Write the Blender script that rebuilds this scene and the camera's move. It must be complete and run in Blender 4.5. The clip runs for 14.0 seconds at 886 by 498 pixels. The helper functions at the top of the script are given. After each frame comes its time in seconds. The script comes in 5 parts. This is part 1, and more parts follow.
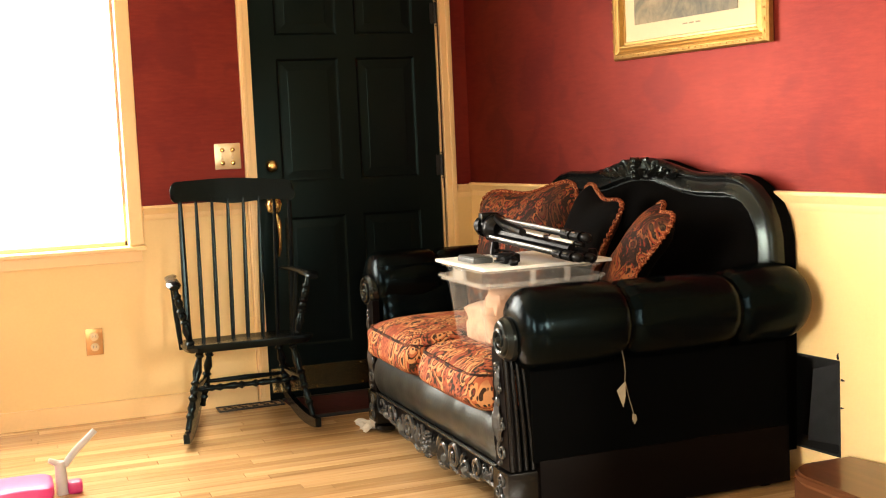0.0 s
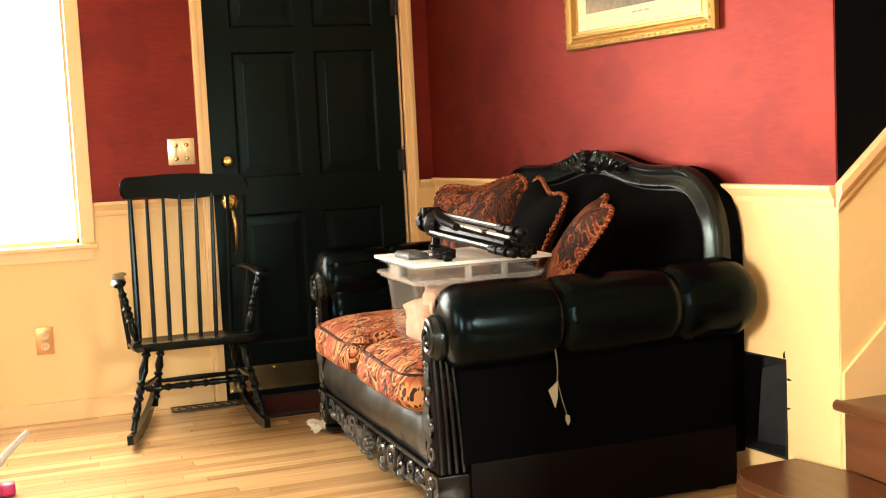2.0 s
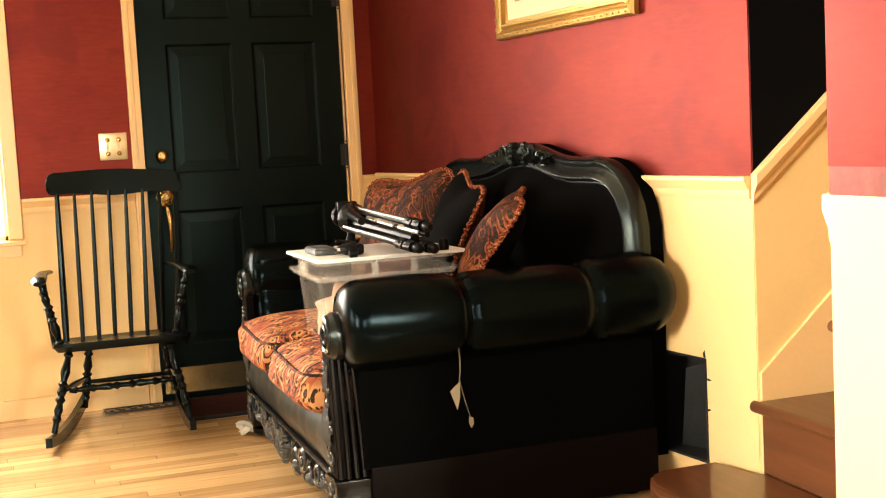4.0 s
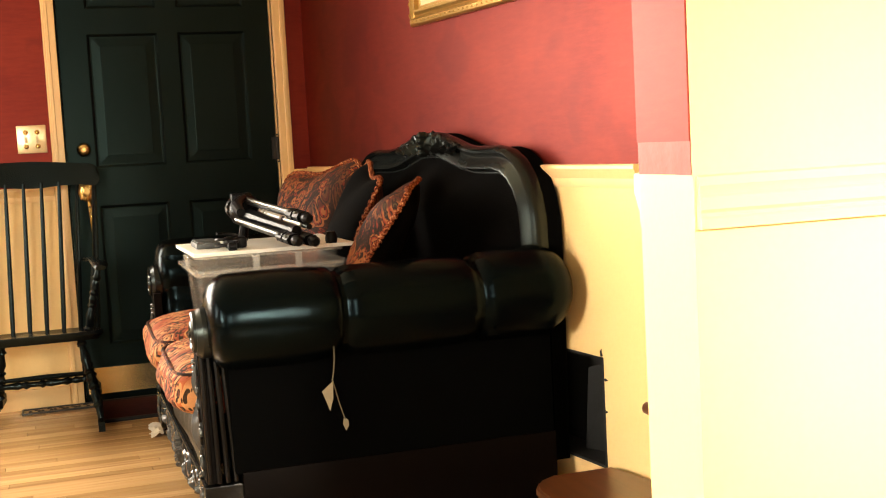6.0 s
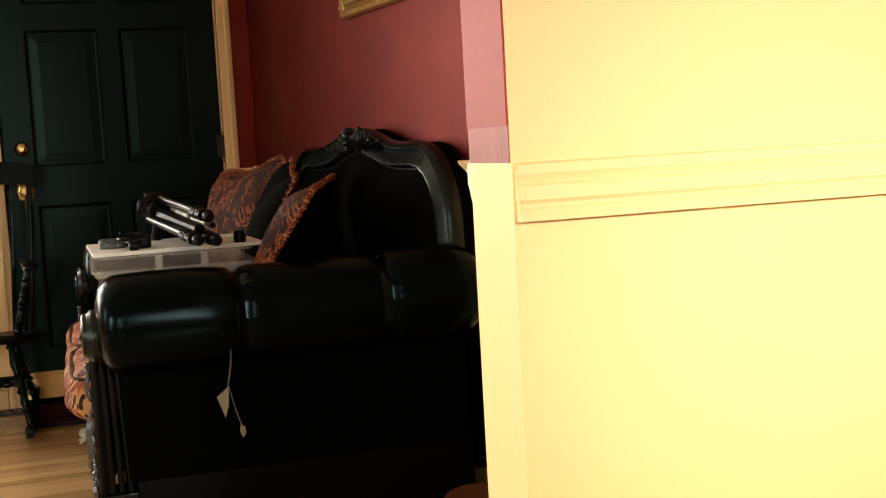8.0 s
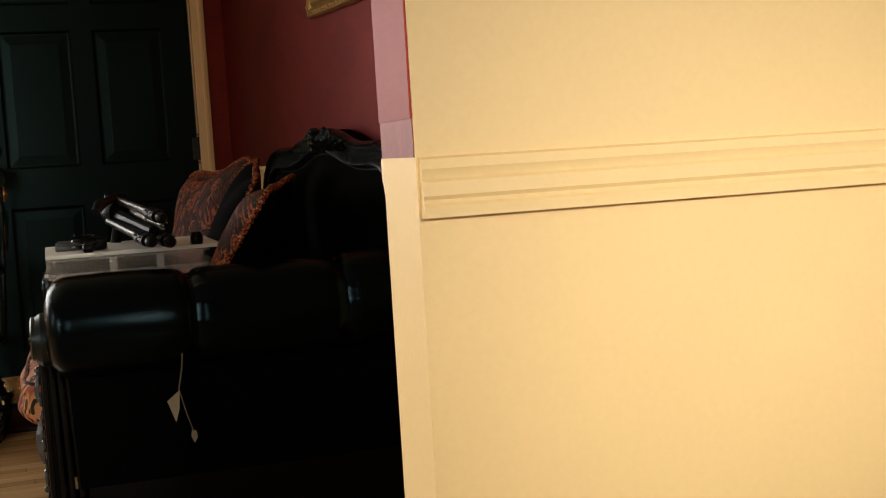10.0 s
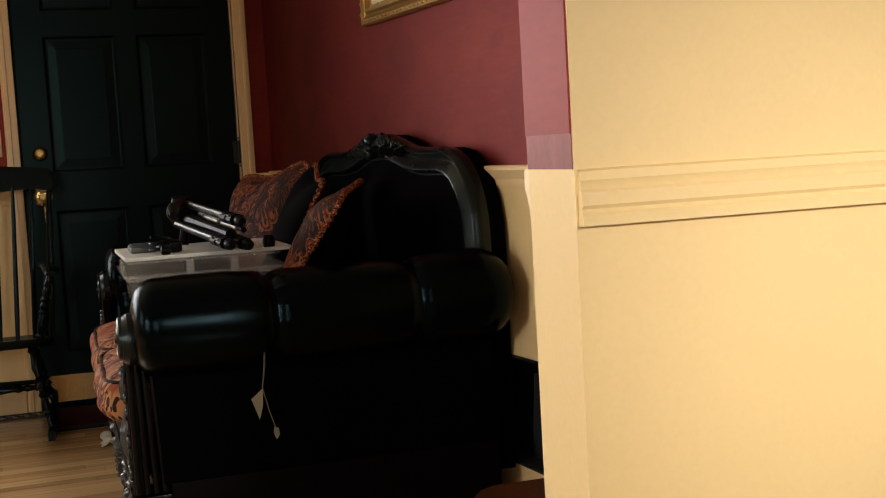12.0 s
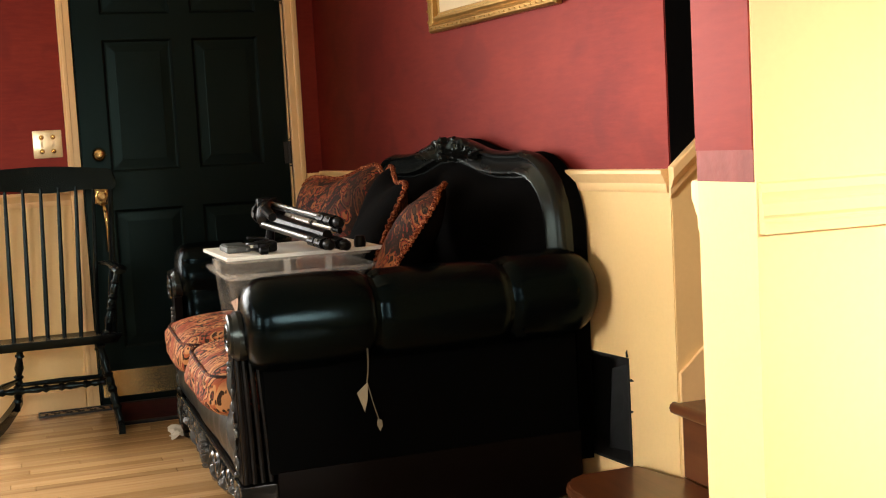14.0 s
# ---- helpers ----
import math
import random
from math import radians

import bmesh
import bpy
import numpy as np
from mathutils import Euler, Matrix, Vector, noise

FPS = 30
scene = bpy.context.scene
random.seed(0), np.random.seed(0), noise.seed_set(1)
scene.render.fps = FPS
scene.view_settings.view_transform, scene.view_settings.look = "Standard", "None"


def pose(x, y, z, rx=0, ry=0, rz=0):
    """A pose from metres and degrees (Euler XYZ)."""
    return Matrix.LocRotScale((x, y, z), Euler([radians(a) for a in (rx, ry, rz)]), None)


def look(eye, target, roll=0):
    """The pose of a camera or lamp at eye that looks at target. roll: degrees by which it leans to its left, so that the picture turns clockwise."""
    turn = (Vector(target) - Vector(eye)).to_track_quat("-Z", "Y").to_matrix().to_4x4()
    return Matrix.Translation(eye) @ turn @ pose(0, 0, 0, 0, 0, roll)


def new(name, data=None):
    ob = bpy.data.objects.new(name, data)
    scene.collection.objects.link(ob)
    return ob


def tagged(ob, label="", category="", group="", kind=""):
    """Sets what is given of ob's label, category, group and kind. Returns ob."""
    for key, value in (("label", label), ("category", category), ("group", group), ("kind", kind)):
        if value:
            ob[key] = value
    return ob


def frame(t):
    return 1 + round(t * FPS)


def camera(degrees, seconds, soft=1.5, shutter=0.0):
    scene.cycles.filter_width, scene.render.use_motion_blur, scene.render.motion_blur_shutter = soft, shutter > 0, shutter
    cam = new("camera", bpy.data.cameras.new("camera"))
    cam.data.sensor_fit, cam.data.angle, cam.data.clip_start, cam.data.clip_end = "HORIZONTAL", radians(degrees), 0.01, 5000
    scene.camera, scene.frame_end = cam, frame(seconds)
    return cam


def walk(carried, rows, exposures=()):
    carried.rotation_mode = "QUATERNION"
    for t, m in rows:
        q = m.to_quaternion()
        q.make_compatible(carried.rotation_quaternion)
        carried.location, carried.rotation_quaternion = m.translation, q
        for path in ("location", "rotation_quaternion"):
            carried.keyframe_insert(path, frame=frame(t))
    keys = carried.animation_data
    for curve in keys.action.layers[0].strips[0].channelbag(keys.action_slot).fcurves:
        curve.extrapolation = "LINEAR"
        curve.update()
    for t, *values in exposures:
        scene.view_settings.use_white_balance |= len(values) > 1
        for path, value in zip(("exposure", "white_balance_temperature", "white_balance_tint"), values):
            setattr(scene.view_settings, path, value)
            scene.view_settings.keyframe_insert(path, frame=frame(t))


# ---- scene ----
cam = camera(40.4, 14.0, soft=1.1)
METRES, EYE, TILT, LEAN, TURN = 2.0, 1.17, 0.0, 0.0, -20.4
ROWS = [
    (0.0, 0.0, 0.0, 0.0, -0.24, -5.35, 2.55),
    (0.5, 0.0421, 0.0176, -0.0048, 0.12, -5.36, 2.6),
    (1.0, 0.0767, 0.0337, -0.0082, 0.38, -5.4, 2.71),
    (1.5, 0.094, 0.0422, -0.0104, 0.47, -5.41, 2.73),
    (2.0, 0.1297, 0.0589, -0.0165, 0.59, -5.37, 2.78),
    (2.5, 0.1673, 0.0767, -0.022, 0.7, -5.35, 2.84),
    (3.0, 0.2024, 0.0939, -0.0269, 0.78, -5.34, 2.9),
    (5.5, 0.42, 0.2022, -0.0621, 1.86, -5.23, 3.01),
    (6.0, 0.466, 0.2254, -0.07, 2.04, -5.16, 3.04),
    (6.5, 0.5106, 0.2496, -0.0759, 2.26, -5.14, 3.07),
    (7.0, 0.5472, 0.2704, -0.0815, 2.43, -5.07, 3.13),
    (7.5, 0.5729, 0.2847, -0.0843, 2.55, -5.05, 3.17),
    (8.0, 0.6, 0.2987, -0.0886, 2.66, -4.99, 3.24),
    (8.5, 0.6212, 0.3123, -0.0921, 2.79, -4.94, 3.34),
    (8.7, 0.628, 0.3152, -0.0926, 2.83, -4.92, 3.36),
    (9.75, 0.663, 0.3285, -0.0985, 3.03, -4.82, 3.46),
    (10.8, 0.6426, 0.318, -0.0965, 2.93, -4.72, 3.53),
    (11.0, 0.6285, 0.3114, -0.0945, 2.84, -4.73, 3.49),
    (11.5, 0.5911, 0.2947, -0.089, 2.6, -4.77, 3.39),
    (12.0, 0.5542, 0.2731, -0.0845, 2.31, -4.79, 3.24),
    (12.5, 0.5214, 0.2569, -0.0789, 2.05, -4.91, 3.29),
    (13.0, 0.4819, 0.2361, -0.0723, 1.73, -5.0, 3.28),
    (13.5, 0.4414, 0.214, -0.0662, 1.4, -5.07, 3.18),
    (14.0, 0.4023, 0.1931, -0.0616, 1.16, -5.11, 3.1),
]
walk(cam, [(t, pose(0, 0, EYE, TILT, LEAN, TURN) @ pose(METRES * x, METRES * y, METRES * z, 90 + pitch, roll, yaw)) for t, x, y, z, yaw, pitch, roll in ROWS],
     exposures=[(0.0, -0.22, 7000, 10), (1.5, -0.12, 7000, 10), (3.0, -0.07, 7100, 10), (5.5, -0.1, 7500, 10), (6.0, -0.22, 7500, 10), (6.5, -0.45, 7500, 10), (7.0, -0.75, 7400, 10), (7.5, -1.15, 7100, 10), (8.0, -1.4, 6800, 10), (8.5, -1.67, 6600, 10), (9.7, -2.15, 6400, 10), (10.8, -2.2, 6350, 10), (11.5, -2.2, 6300, 10), (12.0, -2.12, 6200, 10), (12.5, -2.0, 6100, 10), (13.0, -1.88, 6200, 10), (13.5, -1.42, 6350, 10), (14.0, -0.95, 6500, 10)])


# ---- light ----
world = bpy.data.worlds.new("world")
scene.world = world
world.use_nodes = True
wn = world.node_tree
sky = wn.nodes.new("ShaderNodeTexSky")
sky.sky_type, sky.sun_disc = "NISHITA", False
sky.sun_elevation, sky.sun_rotation = radians(35), radians(-40)
wn.links.new(sky.outputs[0], wn.nodes["Background"].inputs[0])
wn.nodes["Background"].inputs[1].default_value = 0.1

sun_data = bpy.data.lights.new("sun", "SUN")
sun_data.energy, sun_data.angle, sun_data.color = 1.0, radians(10), (1.0, 0.95, 0.86)
sun = new("sun", sun_data)
sun.matrix_world = look((-4, 9.5, 5), (0, 5, 0.9))


def area_lamp(name, centre, aim, width, height, watts, colour, spread=180):
    data = bpy.data.lights.new(name, "AREA")
    data.shape, data.size, data.size_y = "RECTANGLE", width, height
    data.energy, data.color, data.spread = watts, colour, radians(spread)
    lamp = new(name, data)
    lamp.matrix_world = look(centre, aim)
    return lamp


# daylight in the window beside the door; the rest shine from assumed, unseen windows
area_lamp("window_daylight", (-0.27, 5.56, 1.43), (-0.27, 0, 1.43), 1.6, 1.3, 225, (1.0, 0.97, 0.92))
# behind the camera: a narrow beam on the near wall
area_lamp("rear_daylight", (2.6, -1.6, 1.75), (2.35, 1.565, 0.75), 0.8, 0.6, 19.5, (1.0, 0.95, 0.84), 30)
# behind the camera: fill added to brighten the door wall evenly
area_lamp("south_daylight", (-0.6, -1.6, 1.5), (0.1, 5.3, 0.6), 1.7, 1.1, 26, (1.0, 0.98, 0.9), 58)
# across from the sofa: beams aimed at its front and the near wall's end
area_lamp("side_daylight", (-3.12, 3.6, 1.45), (1.4, 3.4, 0.5), 1.2, 1.2, 12, (1.0, 0.97, 0.92), 70)
area_lamp("corner_daylight", (-3.12, 0.5, 1.45), (1.88, 1.7, 1.05), 1.3, 1.2, 54, (1.0, 0.96, 0.89), 40)


# ---- materials ----
def shader(name, rough=0.5, metal=0.0, coat=0.0, spec=0.5):
    m = bpy.data.materials.new(name)
    m.use_nodes = True
    b = m.node_tree.nodes["Principled BSDF"]
    b.inputs["Roughness"].default_value = rough
    b.inputs["Metallic"].default_value = metal
    b.inputs["Coat Weight"].default_value = coat
    b.inputs["Coat Roughness"].default_value = 0.15
    b.inputs["Specular IOR Level"].default_value = spec
    return m, m.node_tree.nodes, m.node_tree.links, b


def coords(nodes, links, scale=(1, 1, 1), turn=(0, 0, 0)):
    tc = nodes.new("ShaderNodeTexCoord")
    mp = nodes.new("ShaderNodeMapping")
    mp.inputs["Scale"].default_value = scale
    mp.inputs["Rotation"].default_value = turn
    links.new(tc.outputs["Object"], mp.inputs["Vector"])
    return mp.outputs["Vector"]


def noise_tex(nodes, links, vector, scale, detail=4, rough=0.55, distort=0.0):
    n = nodes.new("ShaderNodeTexNoise")
    n.inputs["Scale"].default_value, n.inputs["Detail"].default_value = scale, detail
    n.inputs["Roughness"].default_value, n.inputs["Distortion"].default_value = rough, distort
    links.new(vector, n.inputs["Vector"])
    return n.outputs["Fac"]


def ramp(nodes, links, fac, stops, mode="LINEAR"):
    r = nodes.new("ShaderNodeValToRGB")
    r.color_ramp.interpolation = mode
    while len(r.color_ramp.elements) < len(stops):
        r.color_ramp.elements.new(0.5)
    for e, (p, c) in zip(r.color_ramp.elements, stops):
        e.position, e.color = p, (*c, 1)
    links.new(fac, r.inputs["Fac"])
    return r.outputs["Color"]


def mix(nodes, links, fac, a, b, mode="MIX"):
    n = nodes.new("ShaderNodeMix")
    n.data_type, n.blend_type = "RGBA", mode
    for value, socket in ((fac, n.inputs[0]), (a, n.inputs[6]), (b, n.inputs[7])):
        if isinstance(value, (int, float)):
            socket.default_value = value
        elif isinstance(value, tuple):
            socket.default_value = (*value, 1)
        else:
            links.new(value, socket)
    return n.outputs[2]


def bump(nodes, links, b, height, strength, distance=0.002, then=None):
    n = nodes.new("ShaderNodeBump")
    n.inputs["Strength"].default_value, n.inputs["Distance"].default_value = strength, distance
    links.new(height, n.inputs["Height"])
    if then:
        links.new(then, n.inputs["Normal"])
    links.new(n.outputs["Normal"], b.inputs["Normal"])
    return n.outputs["Normal"]


def plain(name, colour, rough, metal=0.0, coat=0.0, vary=0.15, grain=60, relief=0.15, stretch=(1, 1, 1), spec=0.5, sheen=(1, 1, 1)):
    """A surface of one hue with stains at two scales, uneven gloss and a fine relief."""
    m, nodes, links, b = shader(name, rough, metal, coat, spec)
    b.inputs["Specular Tint"].default_value = (*sheen, 1)
    v = coords(nodes, links, stretch)
    big = noise_tex(nodes, links, v, 2.5, 5)
    small = noise_tex(nodes, links, v, grain, 3)
    low = tuple(c * (1 - vary) for c in colour)
    high = tuple(min(1, c * (1 + vary)) for c in colour)
    c1 = ramp(nodes, links, big, [(0.3, low), (0.7, high)])
    c2 = ramp(nodes, links, small, [(0.25, low), (0.75, high)])
    links.new(mix(nodes, links, 0.4, c1, c2), b.inputs["Base Color"])
    r = nodes.new("ShaderNodeMapRange")
    r.inputs["To Min"].default_value, r.inputs["To Max"].default_value = max(0.03, rough * 0.8), min(1, rough * 1.25)
    links.new(big, r.inputs["Value"])
    links.new(r.outputs[0], b.inputs["Roughness"])
    bump(nodes, links, b, small, relief)
    return m


CREAM = plain("cream_paint", (0.80, 0.56, 0.25), 0.55, vary=0.05, grain=90, relief=0.12)
TRIM = plain("cream_trim_gloss", (0.84, 0.57, 0.27), 0.32, vary=0.05, grain=70, relief=0.06)
# shade of the unlit stairwell, put into a near black colour
STAIRSHADE = plain("stairwell_shade", (0.003, 0.003, 0.0033), 0.9, vary=0.2, spec=0.03)
CEIL = plain("ceiling_white", (0.75, 0.66, 0.48), 0.8, vary=0.03)


def wallpaper():
    m, nodes, links, b = shader("red_grasscloth", 0.46, metal=0.6, spec=0.25)
    v = coords(nodes, links, (14, 14, 80))
    weave = noise_tex(nodes, links, v, 1.0, 5, 0.65)
    v2 = coords(nodes, links, (1, 1, 1))
    stain = noise_tex(nodes, links, v2, 2.2, 5, 0.6)
    blot = noise_tex(nodes, links, v2, 5.5, 2, 0.4, 0.6)
    c = ramp(nodes, links, weave, [(0.3, (0.14, 0.012, 0.0085)), (0.5, (0.165, 0.0155, 0.0105)), (0.74, (0.195, 0.0215, 0.0135))])
    c = mix(nodes, links, 0.35, c, ramp(nodes, links, stain, [(0.35, (0.105, 0.0085, 0.0065)), (0.65, (0.23, 0.031, 0.016))]))
    c = mix(nodes, links, ramp(nodes, links, blot, [(0.55, (0, 0, 0)), (0.66, (0.45, 0.45, 0.45))]), c, (0.11, 0.0105, 0.009))
    links.new(c, b.inputs["Base Color"])
    bump(nodes, links, b, weave, 0.08, 0.002)
    return m


RED = wallpaper()

PASTE = plain("bare_grey_paste", (0.2, 0.06, 0.05), 0.45, metal=0.6, vary=0.3, grain=35, relief=0.4, spec=0.2)


def oak(name, dark, mid, light, rough, seed=0.0, along="x", gloss=0.3):
    m, nodes, links, b = shader(name, rough, coat=gloss)
    info = nodes.new("ShaderNodeObjectInfo")
    geo = nodes.new("ShaderNodeNewGeometry")
    tc = nodes.new("ShaderNodeTexCoord")
    mp = nodes.new("ShaderNodeMapping")
    mp.inputs["Scale"].default_value = (1.6, 26, 26) if along == "x" else (26, 1.6, 26)
    add = nodes.new("ShaderNodeVectorMath")
    comb = nodes.new("ShaderNodeCombineXYZ")
    total = nodes.new("ShaderNodeMath")
    links.new(info.outputs["Random"], total.inputs[0])
    links.new(geo.outputs["Random Per Island"], total.inputs[1])
    mul = nodes.new("ShaderNodeMath")
    mul.operation = "MULTIPLY"
    mul.inputs[1].default_value = 17.0
    links.new(total.outputs[0], mul.inputs[0])
    for k in range(3):
        links.new(mul.outputs[0], comb.inputs[k])
    links.new(tc.outputs["Object"], mp.inputs["Vector"])
    links.new(mp.outputs[0], add.inputs[0])
    links.new(comb.outputs[0], add.inputs[1])
    grain = noise_tex(nodes, links, add.outputs[0], 1.0, 6, 0.6, 0.8)
    frac = nodes.new("ShaderNodeMath")
    frac.operation = "FRACT"
    links.new(mul.outputs[0], frac.inputs[0])
    c = ramp(nodes, links, grain, [(0.3, dark), (0.5, mid), (0.7, light)])
    tone = ramp(nodes, links, frac.outputs[0], [(0.0, tuple(0.62 * x for x in mid)), (0.5, mid), (1.0, tuple(min(1, 1.35 * x) for x in light))])
    links.new(mix(nodes, links, 0.5, c, tone), b.inputs["Base Color"])
    bump(nodes, links, b, grain, 0.12, 0.001)
    return m


FLOOR = oak("oak_strip", (0.3, 0.15, 0.06), (0.52, 0.305, 0.13), (0.65, 0.43, 0.21), 0.24)
STAIRWOOD = oak("stair_wood", (0.08, 0.027, 0.011), (0.135, 0.047, 0.018), (0.19, 0.072, 0.028), 0.35, along="y")
DOORPAINT = plain("black_door_paint", (0.003, 0.0036, 0.0036), 0.32, coat=0.0, vary=0.35, grain=35, relief=0.03, stretch=(2, 2, 0.8), spec=0.15, sheen=(0.55, 1, 0.95))
BLACKWOOD = plain("black_lacquered_wood", (0.003, 0.0035, 0.004), 0.25, coat=0.0, vary=0.3, grain=40, spec=0.19, sheen=(0.65, 0.97, 1))
LEATHER = plain("black_leather", (0.001, 0.0016, 0.0017), 0.19, vary=0.25, grain=220, relief=0.22, spec=0.105, sheen=(0.5, 0.85, 1.0))
SIDELEATHER = plain("matte_black_leather", (0.0012, 0.0013, 0.0013), 0.9, vary=0.4, grain=120, relief=0.2, spec=0.02)
# greyer and glossier than the arms' leather, for the seat rail
SATIN = plain("satin_grey_black_leather", (0.014, 0.016, 0.0155), 0.33, vary=0.35, grain=90, relief=0.4, spec=0.5, sheen=(0.8, 1, 1))
CARVED = plain("dark_carved_wood", (0.007, 0.007, 0.0065), 0.26, vary=0.35, grain=50, relief=0.2, spec=0.36, sheen=(0.8, 1, 0.95))
REEDED = plain("black_reeded_wood", (0.003, 0.0028, 0.0025), 0.22, vary=0.35, grain=50, relief=0.2, spec=0.22)
SILVERED = plain("antiqued_carving", (0.045, 0.047, 0.045), 0.24, coat=0.2, vary=0.5, grain=45, relief=0.35)
WALNUT = plain("dark_walnut_rail", (0.003, 0.0019, 0.0016), 0.5, spec=0.04, vary=0.35, grain=30, stretch=(0.4, 0.4, 4))
BRASS = plain("aged_brass", (0.62, 0.42, 0.16), 0.25, metal=1.0, vary=0.2, grain=40)
KICK = plain("polished_brass_plate", (0.5, 0.36, 0.17), 0.2, metal=1.0, vary=0.08, grain=25, relief=0.04)
GOLD = plain("gilt_frame", (0.47, 0.28, 0.085), 0.32, metal=0.75, vary=0.25, grain=60, relief=0.3)
IRON = plain("dark_iron", (0.03, 0.028, 0.026), 0.45, metal=0.6)
DULLSTEEL = plain("dull_sheet_metal", (0.014, 0.015, 0.015), 0.6, vary=0.4, grain=20, spec=0.2)
NEARBLACK = plain("black_cavity", (0.006, 0.006, 0.006), 0.8, vary=0.4, grain=20)


def fabric(name, ground, ink, petal, glow, heart, size=1.0):
    """Woven paisley: outlined drops within drops on a patterned ground."""
    m, nodes, links, b = shader(name, 0.75)
    b.inputs["Specular IOR Level"].default_value = 0.15
    v = coords(nodes, links, (1, 1.25, 0.8), (0.2, 0.1, 0.5))
    warp = nodes.new("ShaderNodeTexNoise")
    warp.inputs["Scale"].default_value, warp.inputs["Detail"].default_value = 6, 1
    links.new(v, warp.inputs["Vector"])
    scl = nodes.new("ShaderNodeVectorMath")
    scl.operation = "SCALE"
    scl.inputs["Scale"].default_value = 0.16
    links.new(warp.outputs["Color"], scl.inputs[0])
    add = nodes.new("ShaderNodeVectorMath")
    links.new(v, add.inputs[0])
    links.new(scl.outputs[0], add.inputs[1])

    def drops(scale, stops):
        vor = nodes.new("ShaderNodeTexVoronoi")
        vor.inputs["Scale"].default_value = scale
        links.new(add.outputs[0], vor.inputs["Vector"])
        return ramp(nodes, links, vor.outputs["Distance"], stops, "CONSTANT"), vor
    one = (1, 1, 1)
    c, vor = drops(13 * size, [(0.0, heart), (0.13, ink), (0.18, glow), (0.31, petal), (0.4, ink), (0.445, glow), (0.55, ground)])
    small, _ = drops(40 * size, [(0.0, ink), (0.17, petal), (0.34, ground), (0.6, ink)])
    edge, _ = drops(13 * size, [(0.0, (0, 0, 0)), (0.55, one)])
    c = mix(nodes, links, edge, c, small)
    dots, _ = drops(60 * size, [(0.0, one), (0.33, (0, 0, 0))])
    c = mix(nodes, links, dots, c, ink)
    patch = noise_tex(nodes, links, v, 7, 2, 0.5, 0.8)
    c = mix(nodes, links, ramp(nodes, links, patch, [(0.54, (0, 0, 0)), (0.62, (0.75, 0.75, 0.75))]), c, ground)
    fine = noise_tex(nodes, links, v, 260, 2)
    c = mix(nodes, links, 0.12, c, ramp(nodes, links, fine, [(0.3, ink), (0.7, glow)]))
    links.new(c, b.inputs["Base Color"])
    bump(nodes, links, b, fine, 0.4, 0.001)
    return m


FABRIC = fabric("paisley_tapestry", (0.32, 0.062, 0.03), (0.005, 0.0045, 0.004), (0.45, 0.12, 0.045), (0.62, 0.29, 0.12), (0.14, 0.014, 0.011), 1.05)
DARKPAISLEY = fabric("dark_paisley_tapestry", (0.012, 0.006, 0.005), (0.003, 0.0025, 0.0025), (0.17, 0.018, 0.008), (0.24, 0.075, 0.022), (0.045, 0.034, 0.014), 1.4)
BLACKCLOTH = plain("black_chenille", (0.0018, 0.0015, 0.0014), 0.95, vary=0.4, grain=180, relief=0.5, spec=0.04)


def cord():
    m, nodes, links, b = shader("twisted_fringe", 0.9, spec=0.08)
    v = coords(nodes, links)
    n = noise_tex(nodes, links, v, 150, 3, 0.7)
    links.new(ramp(nodes, links, n, [(0.38, (0.006, 0.004, 0.003)), (0.48, (0.16, 0.03, 0.012)), (0.57, (0.3, 0.085, 0.03)), (0.66, (0.5, 0.3, 0.16))]), b.inputs["Base Color"])
    bump(nodes, links, b, n, 0.8, 0.004)
    return m


FRINGE = cord()


def see_through(name, colour, rough, alpha):
    m, nodes, links, b = shader(name, rough)
    b.inputs["Base Color"].default_value = (*colour, 1)
    b.inputs["Alpha"].default_value = alpha
    v = coords(nodes, links)
    haze = noise_tex(nodes, links, v, 14, 4)
    r = nodes.new("ShaderNodeMapRange")
    r.inputs["To Min"].default_value, r.inputs["To Max"].default_value = alpha * 0.7, min(1, alpha * 1.4)
    links.new(haze, r.inputs["Value"])
    links.new(r.outputs[0], b.inputs["Alpha"])
    bump(nodes, links, b, haze, 0.1)
    return m


CLEARBOX = see_through("clear_plastic", (0.7, 0.67, 0.6), 0.06, 0.09)
GLASS = see_through("window_glass", (0.9, 0.95, 0.95), 0.02, 0.06)


CLEARRIM = see_through("clear_plastic_edge", (0.82, 0.78, 0.7), 0.08, 0.27)
CLOTH = plain("peach_cloth", (0.62, 0.38, 0.24), 0.9, vary=0.35, grain=25, relief=0.5)
WHITEBOARD = plain("white_board", (0.86, 0.84, 0.78), 0.35, vary=0.04)
ALU = plain("anodised_aluminium", (0.2, 0.2, 0.185), 0.42, metal=1.0, vary=0.1)
ALUPALE = plain("pale_grey_sleeve", (0.72, 0.66, 0.56), 0.35, metal=0.3, vary=0.06)
BLACKPLASTIC = plain("black_plastic", (0.003, 0.003, 0.0033), 0.3, vary=0.2, grain=90, spec=0.12)
GREYPLASTIC = plain("dark_grey_plastic", (0.06, 0.065, 0.065), 0.4, vary=0.15)
GREYPLASTIC2 = plain("pale_grey_plastic", (0.5, 0.48, 0.46), 0.45, vary=0.12)
PINK = plain("pink_plastic", (0.8, 0.06, 0.26), 0.4, vary=0.1)
PINKDARK = plain("magenta_plastic", (0.55, 0.03, 0.15), 0.4, vary=0.15)
PAPER = plain("white_paper", (0.72, 0.68, 0.6), 0.7, vary=0.12)
